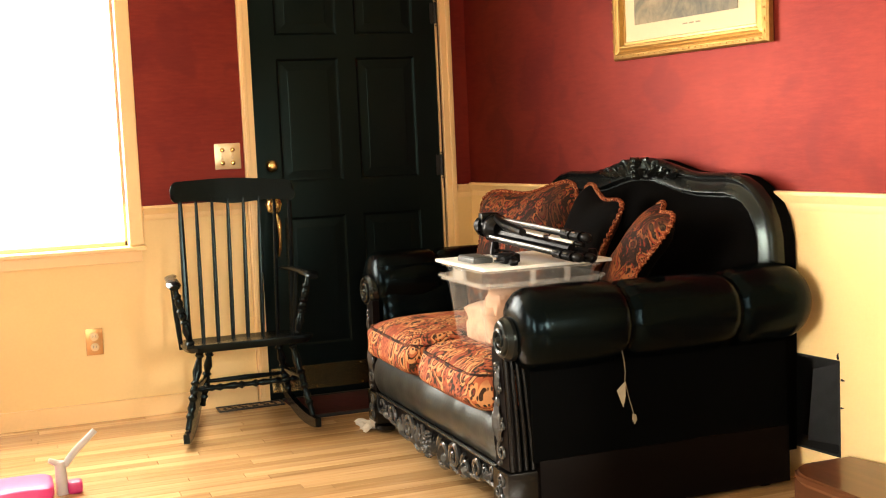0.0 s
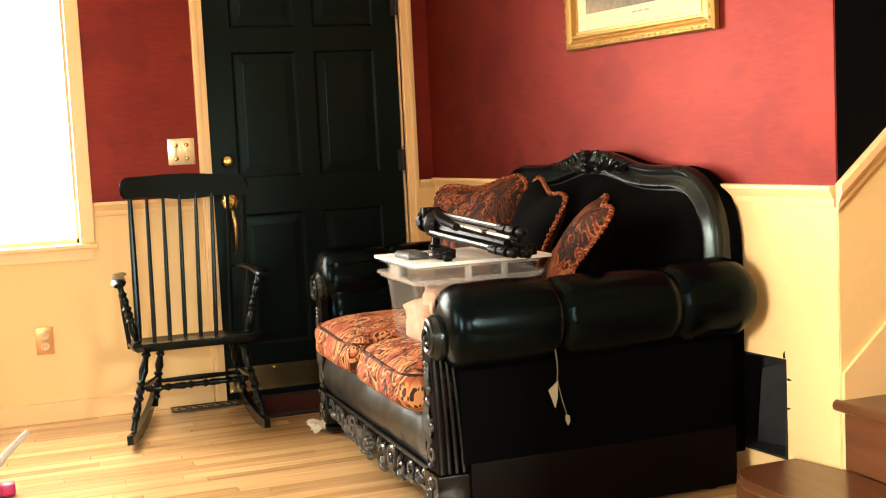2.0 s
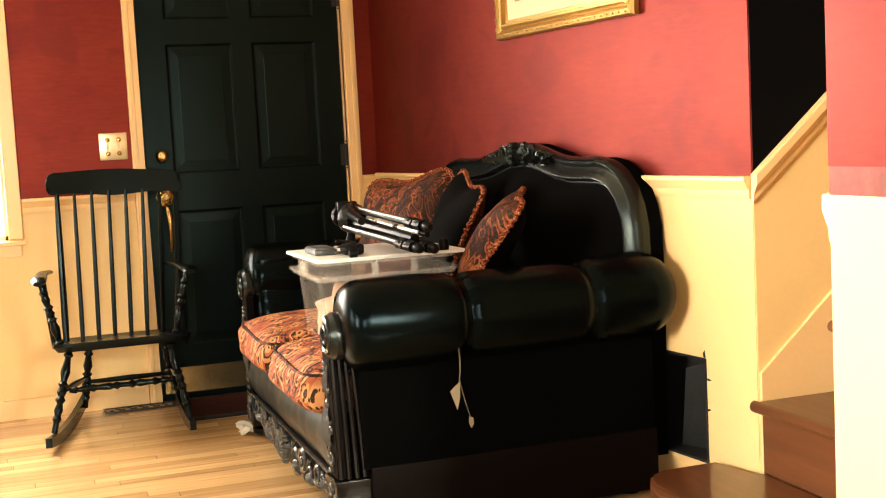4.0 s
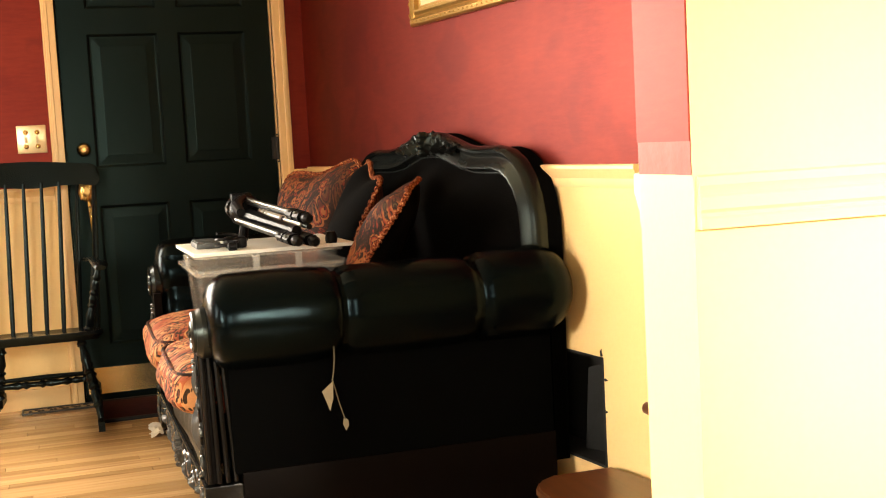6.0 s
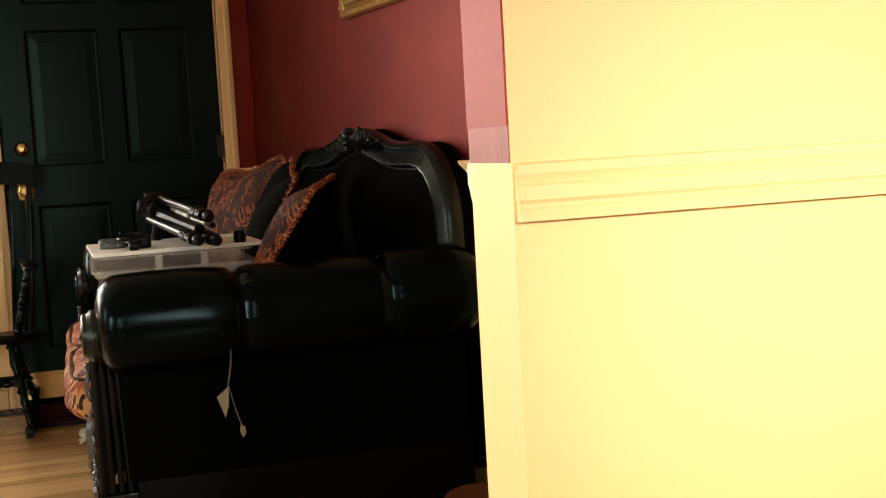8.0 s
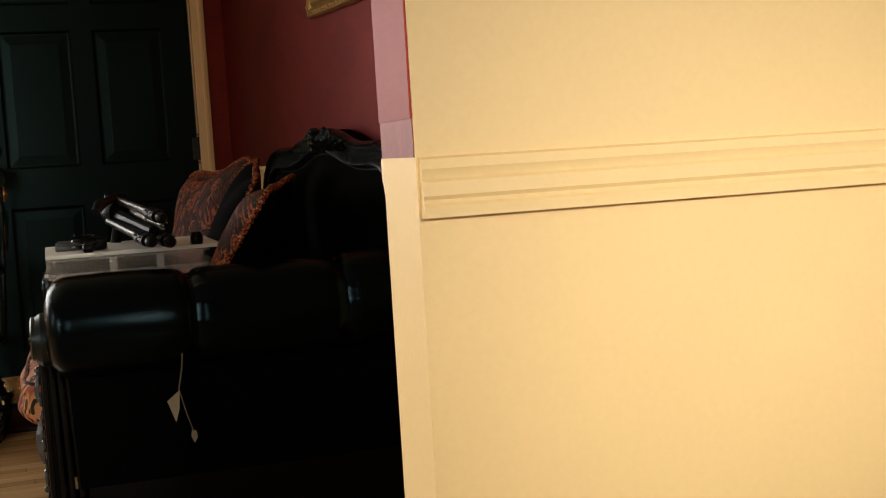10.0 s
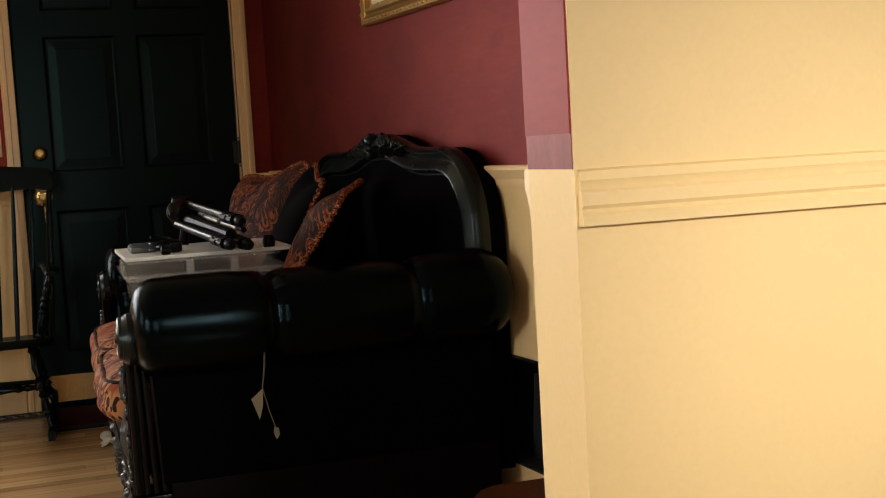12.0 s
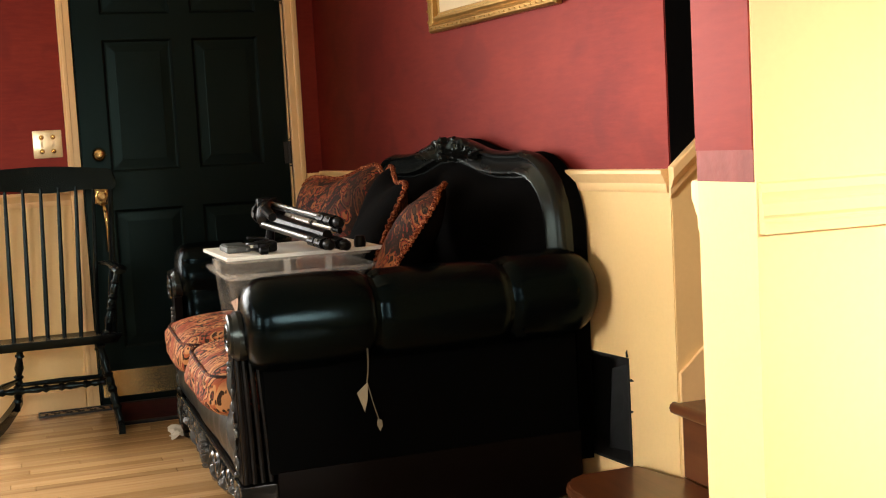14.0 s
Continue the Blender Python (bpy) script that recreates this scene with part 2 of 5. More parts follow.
# pale tag card with the shade under the arm put into its colour
TAGCARD = plain("shade_dimmed_card", (0.24, 0.2, 0.13), 0.8, vary=0.15)
TWINE = plain("tan_twine", (0.11, 0.09, 0.055), 0.9, vary=0.3, grain=200)
MATBOARD = plain("cream_mat_board", (0.72, 0.6, 0.38), 0.7, vary=0.04)
INK = plain("grey_ink", (0.35, 0.28, 0.18), 0.7)
BRASSPALE = plain("worn_brass_plate", (0.7, 0.55, 0.32), 0.28, metal=0.7, vary=0.25, grain=35)
BRASSRED = plain("copper_brass_plate", (0.4, 0.2, 0.07), 0.3, metal=0.85, vary=0.3, grain=35)
IVORY = plain("ivory_plastic", (0.68, 0.52, 0.3), 0.35, vary=0.08)
BROWNTAN = plain("tan_metal", (0.4, 0.27, 0.13), 0.45, metal=0.3, vary=0.25)
MATRED = plain("dark_red_pile", (0.04, 0.006, 0.006), 0.95, vary=0.75, grain=40, relief=0.8, spec=0.2)


def print_picture():
    m, nodes, links, b = shader("landscape_print", 0.5)
    v = coords(nodes, links, (1, 1, 1))
    big = noise_tex(nodes, links, v, 6, 5, 0.6, 1.2)
    c = ramp(nodes, links, big, [(0.3, (0.03, 0.04, 0.025)), (0.45, (0.1, 0.09, 0.04)), (0.58, (0.26, 0.19, 0.08)), (0.7, (0.4, 0.3, 0.14))])
    fine = noise_tex(nodes, links, v, 50, 3)
    links.new(mix(nodes, links, 0.3, c, ramp(nodes, links, fine, [(0.3, (0.05, 0.05, 0.03)), (0.7, (0.25, 0.2, 0.1))])), b.inputs["Base Color"])
    return m


PRINT = print_picture()


# ---- mesh helpers ----
ORIGIN = {}


def box(bm, x0, x1, y0, y1, z0, z1, mi=0, bevel=0.0):
    vs = [bm.verts.new((x, y, z)) for x in (x0, x1) for y in (y0, y1) for z in (z0, z1)]
    fs = [bm.faces.new([vs[i] for i in f]) for f in ((0, 1, 3, 2), (4, 6, 7, 5), (0, 4, 5, 1), (2, 3, 7, 6), (0, 2, 6, 4), (1, 5, 7, 3))]
    for f in fs:
        f.material_index = mi
    if bevel:
        edges = list({e for f in fs for e in f.edges})
        bmesh.ops.bevel(bm, geom=edges, offset=bevel, segments=2, profile=0.6, affect="EDGES", clamp_overlap=True)
    return vs


def tube(bm, pts, radii, seg=10, cap=True, flat=1.0):
    """A round bar along points; radii is one number or one for each point."""
    pts = [Vector(p) for p in pts]
    if isinstance(radii, (int, float)):
        radii = [radii] * len(pts)
    rings, side = [], None
    for i, p in enumerate(pts):
        d = (pts[min(i + 1, len(pts) - 1)] - pts[max(i - 1, 0)]).normalized()
        if side is None:
            side = d.cross(Vector((0, 0, 1)))
            if side.length < 0.1:
                side = d.cross(Vector((0, 1, 0)))
        side = (side - d * side.dot(d)).normalized()
        up = side.cross(d)
        rings.append([bm.verts.new(p + radii[i] * (math.cos(a) * side + flat * math.sin(a) * up)) for a in (2 * math.pi * k / seg for k in range(seg))])
    for a, b in zip(rings, rings[1:]):
        for k in range(seg):
            bm.faces.new((a[k], a[(k + 1) % seg], b[(k + 1) % seg], b[k]))
    if cap:
        bm.faces.new(rings[0][::-1])
        bm.faces.new(rings[-1])


def turned(bm, p0, p1, profile, seg=12):
    """A lathe-turned bar from p0 to p1; profile: (share of the length, radius)."""
    p0, p1 = Vector(p0), Vector(p1)
    tube(bm, [p0.lerp(p1, s) for s, r in profile], [r for s, r in profile], seg)


def sheet(bm, point, nu, nv, wrap_u=False, wrap_v=False, mi=0):
    """A surface through point(u, v), u and v from 0 to 1."""
    g = [[bm.verts.new(point(i / (nu if wrap_u else nu - 1), j / (nv if wrap_v else nv - 1))) for j in range(nv)] for i in range(nu)]
    for i in range(nu if wrap_u else nu - 1):
        for j in range(nv if wrap_v else nv - 1):
            f = bm.faces.new((g[i][j], g[(i + 1) % nu][j], g[(i + 1) % nu][(j + 1) % nv], g[i][(j + 1) % nv]))
            f.material_index = mi
    return g


def slab(bm, outline, direction, depth):
    """A flat outline of points given thickness along direction."""
    d = Vector(direction).normalized() * depth
    a = [bm.verts.new(Vector(p)) for p in outline]
    b = [bm.verts.new(Vector(p) + d) for p in outline]
    bm.faces.new(a[::-1])
    bm.faces.new(b)
    n = len(a)
    for i in range(n):
        bm.faces.new((a[i], a[(i + 1) % n], b[(i + 1) % n], b[i]))


def cushion(bm, centre, size, puff=0.35, n=14, wobble=0.006, seed=0.0):
    """A stuffed block with rounded edges and a slightly uneven skin."""
    cx, cy, cz = centre
    made = bmesh.ops.create_cube(bm, size=2.0)
    edges = list({e for v in made["verts"] for e in v.link_edges})
    bmesh.ops.subdivide_edges(bm, edges=edges, cuts=n, use_grid_fill=True)
    for v in bm.verts:
        p = v.co.copy()
        q = Vector([math.copysign(abs(c) ** 1.0, c) for c in p])
        k = (abs(p.x) ** 6 + abs(p.y) ** 6 + abs(p.z) ** 6) ** (-1 / 6)
        q = q * k
        ball = 1 - puff * (q.x * q.x + q.y * q.y) * 0.25 if abs(p.z) > 0.6 else 1
        q.z *= ball + 0.1 * puff
        w = 1 + wobble * 4 * noise.noise(q * 2.2 + Vector((seed, 0, 0)))
        v.co = Vector((cx + q.x * size[0] / 2 * w, cy + q.y * size[1] / 2 * w, cz + q.z * size[2] / 2 * w))


def finish(name, bm, materials, smooth=35):
    me = bpy.data.meshes.new(name)
    bmesh.ops.recalc_face_normals(bm, faces=bm.faces[:])
    bm.to_mesh(me)
    bm.free()
    for m in materials if isinstance(materials, (list, tuple)) else [materials]:
        me.materials.append(m)
    if smooth:
        me.polygons.foreach_set("use_smooth", [True] * len(me.polygons))
        me.set_sharp_from_angle(angle=radians(smooth))
    return me


def thing(name, x, y, z, label, category, group=""):
    ob = new(name)
    ob.location = (x, y, z)
    ob.empty_display_size = 0.1
    ORIGIN[ob.name] = Vector((x, y, z))
    return tagged(ob, label, category, group)


def part(name, bm, material, parent, label="", smooth=35):
    o = ORIGIN[parent.name]
    bm.transform(Matrix.Translation(-o))
    ob = new(name, finish(name, bm, material, smooth))
    ob.parent = parent
    ORIGIN[ob.name] = o
    return tagged(ob, label) if label else ob


def single(name, bm, material, label, category, kind="", smooth=35, at=None):
    o = Vector(at) if at else Vector((0, 0, 0))
    bm.transform(Matrix.Translation(-o))
    ob = new(name, finish(name, bm, material, smooth))
    ob.location = o
    ORIGIN[ob.name] = o
    return tagged(ob, label, category, "", kind)


# ---- the room ----
YD, XR, YN, XE = 5.37, 2.31, 1.565, 1.877   # door wall, sofa wall, near wall, its end
XK, YS = 2.457, 2.828                       # corner where the sofa wall meets the stair wall
TOP = 2.5
# the sofa wall runs a little askew: what belongs to it is built square and turned with it
ASKEW = Matrix.Translation((2.305, 4.13, 0)) @ Matrix.Rotation(math.atan(0.121), 4, "Z") @ Matrix.Translation((-XR, -4.13, 0))


def askew(ob):
    ob.matrix_basis = ASKEW @ ob.matrix_basis
    return ob

bm = bmesh.new()
box(bm, -3.2, 5.2, -2.7, 5.55, -0.14, -0.022)
floor = single("floor", bm, FLOOR, "honey oak strip floor with a satin finish", "floor", "structure", smooth=0)
bm = bmesh.new()
box(bm, -3.2, 5.2, -2.7, 5.7, TOP, TOP + 0.12)
single("ceiling", bm, CEIL, "plain off-white ceiling", "ceiling", "structure", smooth=0)

# door wall with the openings of a window and of a door
ZR = 0.925
bm = bmesh.new()
W0, W1, WZ0, WZ1 = -1.09, 0.545, 0.752, 2.08
D0, D1, DZ = 1.12, 2.022, 2.06
for x0, x1, z0, z1 in ((-3.2, W0, -0.1, ZR), (W0, W1, -0.1, WZ0), (W1, D0, -0.1, ZR), (D1, 2.5, -0.1, ZR)):
    box(bm, x0, x1, YD, YD + 0.16, z0, z1, 0)
for x0, x1, z0, z1 in ((-3.2, W0, ZR, TOP), (W0, W1, WZ1, TOP), (W1, D0, ZR, TOP), (D0, D1, DZ, TOP), (D1, 2.5, ZR, TOP)):
    box(bm, x0, x1, YD, YD + 0.16, z0, z1, 1)
single("wall_north", bm, [CREAM, RED], "red papered wall over a cream painted dado", "wall", "structure", smooth=0)

# sofa wall with a ragged opening low down, behind the sofa
HY0, HY1, HZ0, HZ1 = 3.038, 3.5, 0.108, 0.418
YK = 2.822
ZE = 0.945
bm = bmesh.new()
for y0, y1, z0, z1 in ((YK, HY0, -0.1, ZE), (HY1, YD + 0.03, -0.1, ZE), (HY0, HY1, -0.1, HZ0), (HY0, HY1, HZ1, ZE)):
    box(bm, XR, XR + 0.14, y0, y1, z0, z1, 0)
box(bm, XR, XR + 0.14, YK, YD + 0.03, ZE, TOP, 1)
askew(single("wall_east", bm, [CREAM, RED], "red papered wall over a cream painted dado", "wall", "structure", smooth=0))

# the opening's dark is put into the colour of its back and lining
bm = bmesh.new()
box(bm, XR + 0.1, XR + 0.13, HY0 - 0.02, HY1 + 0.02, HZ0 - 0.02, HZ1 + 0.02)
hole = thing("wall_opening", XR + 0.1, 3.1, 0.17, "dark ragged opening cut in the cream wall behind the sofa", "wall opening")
part("backing", bm, NEARBLACK, hole)
bm = bmesh.new()
slab(bm, [(XR + 0.09, HY0 + 0.06, HZ0 + 0.01), (XR + 0.055, HY0 + 0.2, HZ0 + 0.008), (XR + 0.055, HY0 + 0.17, HZ1 - 0.06), (XR + 0.09, HY0 + 0.08, HZ1 - 0.03)], (1, 0, 0), 0.006)
part("duct_plate", bm, DULLSTEEL, hole, "dull grey sheet metal inside the opening", smooth=0)
for y, z, dy, dz in ((HY0 + 0.006, HZ1 + 0.004, -0.004, 0.02), (HY0 - 0.006, HZ0 + 0.16, -0.012, 0.003), (HY0 + 0.004, HZ0 - 0.006, 0.003, -0.014), (HY0 - 0.008, HZ1 - 0.06, -0.016, 0.0)):
    bm = bmesh.new()
    tube(bm, [(XR - 0.002, y, z), (XR - 0.006, y + dy * 0.6, z + dz * 0.6), (XR - 0.004, y + dy, z + dz)], [0.004, 0.003, 0.001], 6)
    part("torn_edge", bm, NEARBLACK, hole)
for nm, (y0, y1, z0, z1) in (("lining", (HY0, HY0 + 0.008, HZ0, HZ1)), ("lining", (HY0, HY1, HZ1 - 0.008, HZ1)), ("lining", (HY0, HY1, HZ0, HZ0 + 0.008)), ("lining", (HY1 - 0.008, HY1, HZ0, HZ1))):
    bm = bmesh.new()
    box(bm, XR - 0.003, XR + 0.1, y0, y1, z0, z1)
    part(nm, bm, NEARBLACK, hole)
askew(hole)

# stair wall: cream up to a sloping rail, stairwell shade painted near black above
SL = 0.86
bm = bmesh.new()
XF = 5.2


def on_slope(x, z0):
    return z0 + (x - XK) * SL


XJ = XK + 0.008
slab(bm, [(XJ, YS, 0), (XF, YS, 0), (XF, YS, TOP), (XK + (TOP - 0.945) / SL, YS, TOP), (XJ, YS, 0.952)], (0, 1, 0), 0.1)
for f in bm.faces:
    f.material_index = 0
n0 = len(bm.faces)
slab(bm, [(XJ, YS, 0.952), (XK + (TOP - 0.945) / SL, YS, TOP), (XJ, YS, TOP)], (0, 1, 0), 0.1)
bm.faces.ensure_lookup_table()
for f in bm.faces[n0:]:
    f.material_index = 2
bm.normal_update()
for f in bm.faces:
    if f.calc_center_median().x < XJ + 0.001:
        f.material_index = 0 if f.calc_center_median().z < 0.9 else 1
single("wall_stair", bm, [CREAM, RED, STAIRSHADE], "stair wall, cream below a sloping rail, darkened above for stairwell shade", "wall", "structure", smooth=0)

# near wall between the room and the stairs
bm = bmesh.new()
box(bm, XE, XF, YN, 1.722, 0, TOP, 0)
ZN = 0.964
box(bm, XE - 0.003, XE + 0.002, YN + 0.003, 1.721, ZN + 0.047, TOP, 1)
box(bm, XE - 0.0015, XE + 0.002, YN + 0.003, 1.721, ZN, ZN + 0.047, 2)
single("wall_near", bm, [CREAM, RED, PASTE], "cream painted wall with a red papered end", "wall", "structure", smooth=0)

# plain unseen walls that close the place, with assumed window openings for the lamps
SY = -1.5
# red above the dado cuts the bounce onto the sofa
bm = bmesh.new()
for x0, x1, z0, z1 in ((-3.2, -1.5, 0.93, TOP), (0.3, 2.1, 0.93, TOP), (3.9, 5.2, 0.93, TOP), (2.1, 3.9, 2.1, TOP), (-1.5, 0.3, 2.1, TOP)):
    box(bm, x0, x1, SY - 0.15, SY, z0, z1, 1)
box(bm, -3.2, 5.2, SY - 0.15, SY, -0.1, 0.93, 0)
single("wall_south", bm, [CREAM, RED], "unseen red papered wall over a cream dado, two wide windows assumed", "wall", "structure", smooth=0)
bm = bmesh.new()
for y0, y1, z0, z1 in ((SY, -0.2, 0.93, TOP), (1.2, 3.2, 0.93, TOP), (4.8, YD + 0.16, 0.93, TOP), (-0.2, 1.2, 2.1, TOP), (3.2, 4.8, 2.1, TOP)):
    box(bm, -3.2, -3.05, y0, y1, z0, z1, 1)
for y0, y1, z1 in ((SY, -0.2, 0.93), (1.2, 3.2, 0.93), (4.8, YD + 0.16, 0.93), (-0.2, 1.2, 0.8), (3.2, 4.8, 0.8)):
    box(bm, -3.2, -3.05, y0, y1, -0.1, z1, 0)
single("wall_west", bm, [CREAM, RED], "unseen red papered wall over a cream dado, two windows assumed", "wall", "structure", smooth=0)
bm = bmesh.new()
box(bm, XF, XF + 0.1, SY, YS + 0.1, -0.1, TOP)
single("wall_far_east", bm, CREAM, "plain cream end wall", "wall", "structure", smooth=0)


def rail_profile(top, height=0.062, flat=False):
    """Chair rail section: distance out from the wall, height."""
    b = top - height
    if flat:
        return [(0, b), (0.013, b), (0.013, b + 0.014), (0.0095, b + 0.018), (0.0095, b + 0.022), (0.012, b + 0.027), (0.011, b + 0.044), (0.0075, b + 0.048), (0.0075, b + 0.053), (0.0095, b + 0.06), (0.006, top - 0.003), (0, top)]
    return [(0, b), (0.008, b), (0.011, b + 0.008), (0.011, b + 0.024), (0.016, b + 0.03), (0.022, b + 0.044), (0.027, b + 0.05), (0.027, top - 0.004), (0.024, top), (0, top)]


def rail(name, a, b, out, top, shift=0.0, height=0.062, deep=1.0, label="cream moulded chair rail"):
    """Moulding from plan point a to b; the far end raised by shift."""
    bm = bmesh.new()
    prof = rail_profile(top, height, flat=deep < 0.5)
    ends = []
    for (x, y), dz in ((a, 0), (b, shift)):
        ends.append([bm.verts.new((x + out[0] * d, y + out[1] * d, z + dz)) for d, z in prof])
    n = len(prof)
    for i in range(n):
        bm.faces.new((ends[0][i], ends[0][(i + 1) % n], ends[1][(i + 1) % n], ends[1][i]))
    bm.faces.new(ends[0])
    bm.faces.new(ends[1][::-1])
    return single(name, bm, TRIM if deep > 0.5 else CREAM, label, "trim", "structure", smooth=25)


rail("trim", (W1 + 0.066, YD), (1.065, YD), (0, -1), ZR)
rail("trim", (2.08, YD), (2.17, YD), (0, -1), 0.938)
askew(rail("trim", (XR, YD - 0.02), (XR, YK), (-1, 0), ZE))
rail("trim", (XK, YS), (XF - 1.0, YS), (0, -1), 0.95, shift=(XF - 1.0 - XK) * SL, height=0.08)
rail("trim", (XE + 0.004, YN), (XF, YN), (0, -1), ZN, height=0.075, deep=0.42)
rail("trim", (XE + 0.004, 1.722), (XE + 0.18, 1.722), (0, 1), ZN, height=0.08, shift=0.05)

# skirt board up the stairs
bm = bmesh.new()
slab(bm, [(XK + 0.01, YS, 0.0), (XF - 1.0, YS, (XF - 1.0 - XK) * SL), (XF - 1.0, YS, 0.41 + (XF - 1.0 - XK) * SL), (XK + 0.01, YS, 0.41)], (0, -1, 0), 0.012)
single("trim", bm, TRIM, "cream skirt board sloping up the stairs", "trim", "structure", smooth=0)

# baseboards of the door wall
for x0, x1 in ((-3.05, 1.065), (2.08, 2.15)):
    bm = bmesh.new()
    box(bm, x0, x1, YD - 0.014, YD, 0, 0.085, bevel=0.003)
    single("baseboard", bm, TRIM, "low cream baseboard", "trim", "structure", smooth=0)

# window beside the door
window = thing("window_1", -0.27, YD, WZ0, "tall window with cream casing, bright with daylight", "window")
tagged(window, kind="structure")
for nm, b6 in (("casing", (W1, W1 + 0.06, YD - 0.02, YD + 0.01, 0.76, WZ1 + 0.06)), ("casing", (W0 - 0.06, W0, YD - 0.02, YD + 0.01, 0.76, WZ1 + 0.06)),
               ("casing", (W0, W1, YD - 0.02, YD + 0.01, WZ1, WZ1 + 0.06))):
    bm = bmesh.new()
    box(bm, *b6, bevel=0.004)
    part(nm, bm, TRIM, window, smooth=0)
bm = bmesh.new()
box(bm, W0 - 0.08, W1 + 0.07, YD - 0.035, YD + 0.16, 0.734, WZ0 + 0.001, bevel=0.005)
part("window_sill", bm, TRIM, window, smooth=0)
bm = bmesh.new()
box(bm, W0 - 0.05, W1 + 0.05, YD - 0.01, YD, 0.685, 0.733, bevel=0.003)
part("apron", bm, TRIM, window, smooth=0)
bm = bmesh.new()
for b6 in ((W0, W0 + 0.03, WZ0, WZ1), (W1 - 0.012, W1, WZ0, WZ1), (W0, W1, WZ0, WZ0 + 0.02), (W0, W1, WZ1 - 0.03, WZ1)):
    box(bm, b6[0], b6[1], YD + 0.07, YD + 0.11, b6[2], b6[3])
part("window_frame", bm, TRIM, window, smooth=0)
bm = bmesh.new()
box(bm, W0 + 0.02, W1 - 0.01, YD + 0.088, YD + 0.092, WZ0 + 0.01, WZ1 - 0.02)
pane = part("pane", bm, GLASS, window, smooth=0)
pane.visible_shadow = False

sky_m, nodes, links, b = shader("bright_outdoors")
b.inputs["Base Color"].default_value = (0.8, 0.8, 0.8, 1)
b.inputs["Emission Color"].default_value = (1, 0.96, 0.88, 1)
b.inputs["Emission Strength"].default_value = 1.1
bm = bmesh.new()
box(bm, -4, 3, 7.5, 7.52, -1, 5)
single("backdrop", bm, sky_m, "bright hazy daylight outside the window", "backdrop", "structure", smooth=0)

# black six-panel door
door = thing("door_1", 1.57, YD, 0, "black painted six-panel front door with brass hardware, closed", "door")
tagged(door, kind="structure")
DX0, DX1, DY = 1.128, 2.014, YD + 0.03
XA, XB, XC, XD = 1.243, 1.535, 1.618, 1.905
bands = ((0.235, 0.83), (0.99, 1.55), (1.655, 1.93))
bm = bmesh.new()
for x0, x1 in ((DX0, XA), (XB, XC), (XD, DX1)):
    box(bm, x0, x1, DY, DY + 0.042, 0.012, 2.05)
zs = [0.012] + [z for b2 in bands for z in b2] + [2.05]
for z0, z1 in zip(zs[::2], zs[1::2]):
    for x0, x1 in ((XA, XB), (XC, XD)):
        box(bm, x0, x1, DY, DY + 0.042, z0, z1)
part("door_frame", bm, DOORPAINT, door, smooth=0)
for z0, z1 in bands:
    for x0, x1 in ((XA, XB), (XC, XD)):
        bm = bmesh.new()
        levels = ((0, 0.0), (0.006, 0.003), (0.01, 0.0075), (0.017, 0.008), (0.05, 0.006), (0.052, 0.0055))
        rings = [[bm.verts.new(p) for p in ((x0 + i, DY + d, z0 + i), (x1 - i, DY + d, z0 + i), (x1 - i, DY + d, z1 - i), (x0 + i, DY + d, z1 - i))] for i, d in levels]
        for r0, r1 in zip(rings, rings[1:]):
            for k in range(4):
                bm.faces.new((r0[k], r0[(k + 1) % 4], r1[(k + 1) % 4], r1[k]))
        bm.faces.new(rings[-1])
        part("panel", bm, DOORPAINT, door, smooth=0)
for x0, x1 in ((1.068, D0), (D1, 2.078)):
    bm = bmesh.new()
    box(bm, x0, x1, YD - 0.02, YD + 0.02, 0, DZ, bevel=0.004)
    s = 1 if x0 < 1.5 else -1
    xm = x0 + 0.018 if s > 0 else x1 - 0.018
    box(bm, xm - 0.008, xm + 0.008, YD - 0.027, YD - 0.018, 0, DZ, bevel=0.003)
    part("casing", bm, TRIM, door, smooth=0)
bm = bmesh.new()
box(bm, 1.068, 2.078, YD - 0.02, YD + 0.02, DZ, DZ + 0.06, bevel=0.004)
part("casing", bm, TRIM, door, smooth=0)
for x0, x1 in ((D0, DX0 - 0.002), (DX1 + 0.002, D1)):
    bm = bmesh.new()
    box(bm, x0, x1, YD + 0.02, YD + 0.16, 0, DZ)
    part("jamb", bm, TRIM if x0 > 1.5 else DOORPAINT, door, smooth=0)
bm = bmesh.new()
box(bm, D0, D1, YD + 0.08, YD + 0.16, -0.1, DZ)
part("backing", bm, DOORPAINT, door, smooth=0)
for z in (0.2, 1.035, 1.75):
    bm = bmesh.new()
    tube(bm, [(DX1 + 0.004, DY - 0.012, z - 0.05), (DX1 + 0.004, DY - 0.012, z + 0.05)], 0.0075, 10)
    for k in (-0.056, 0.056):
        tube(bm, [(DX1 + 0.004, DY - 0.012, z + k), (DX1 + 0.004, DY - 0.012, z + k * 1.12)], [0.006, 0.002], 8)
    box(bm, DX1 - 0.02, DX1 + 0.008, DY - 0.004, DY + 0.002, z - 0.048, z + 0.048)
    part("hinge", bm, IRON, door)
# polished kick plate along the foot of the door
bm = bmesh.new()
slab(bm, [(DX0 + 0.012, DY - 0.014, 0.03), (DX0 + 0.012, DY - 0.002, 0.14), (DX0 + 0.012, DY + 0.001, 0.14), (DX0 + 0.012, DY + 0.001, 0.03)], (1, 0, 0), DX1 - DX0 - 0.024)
kick = part("kick_plate", bm, KICK, door, "polished brass kick plate", smooth=0)
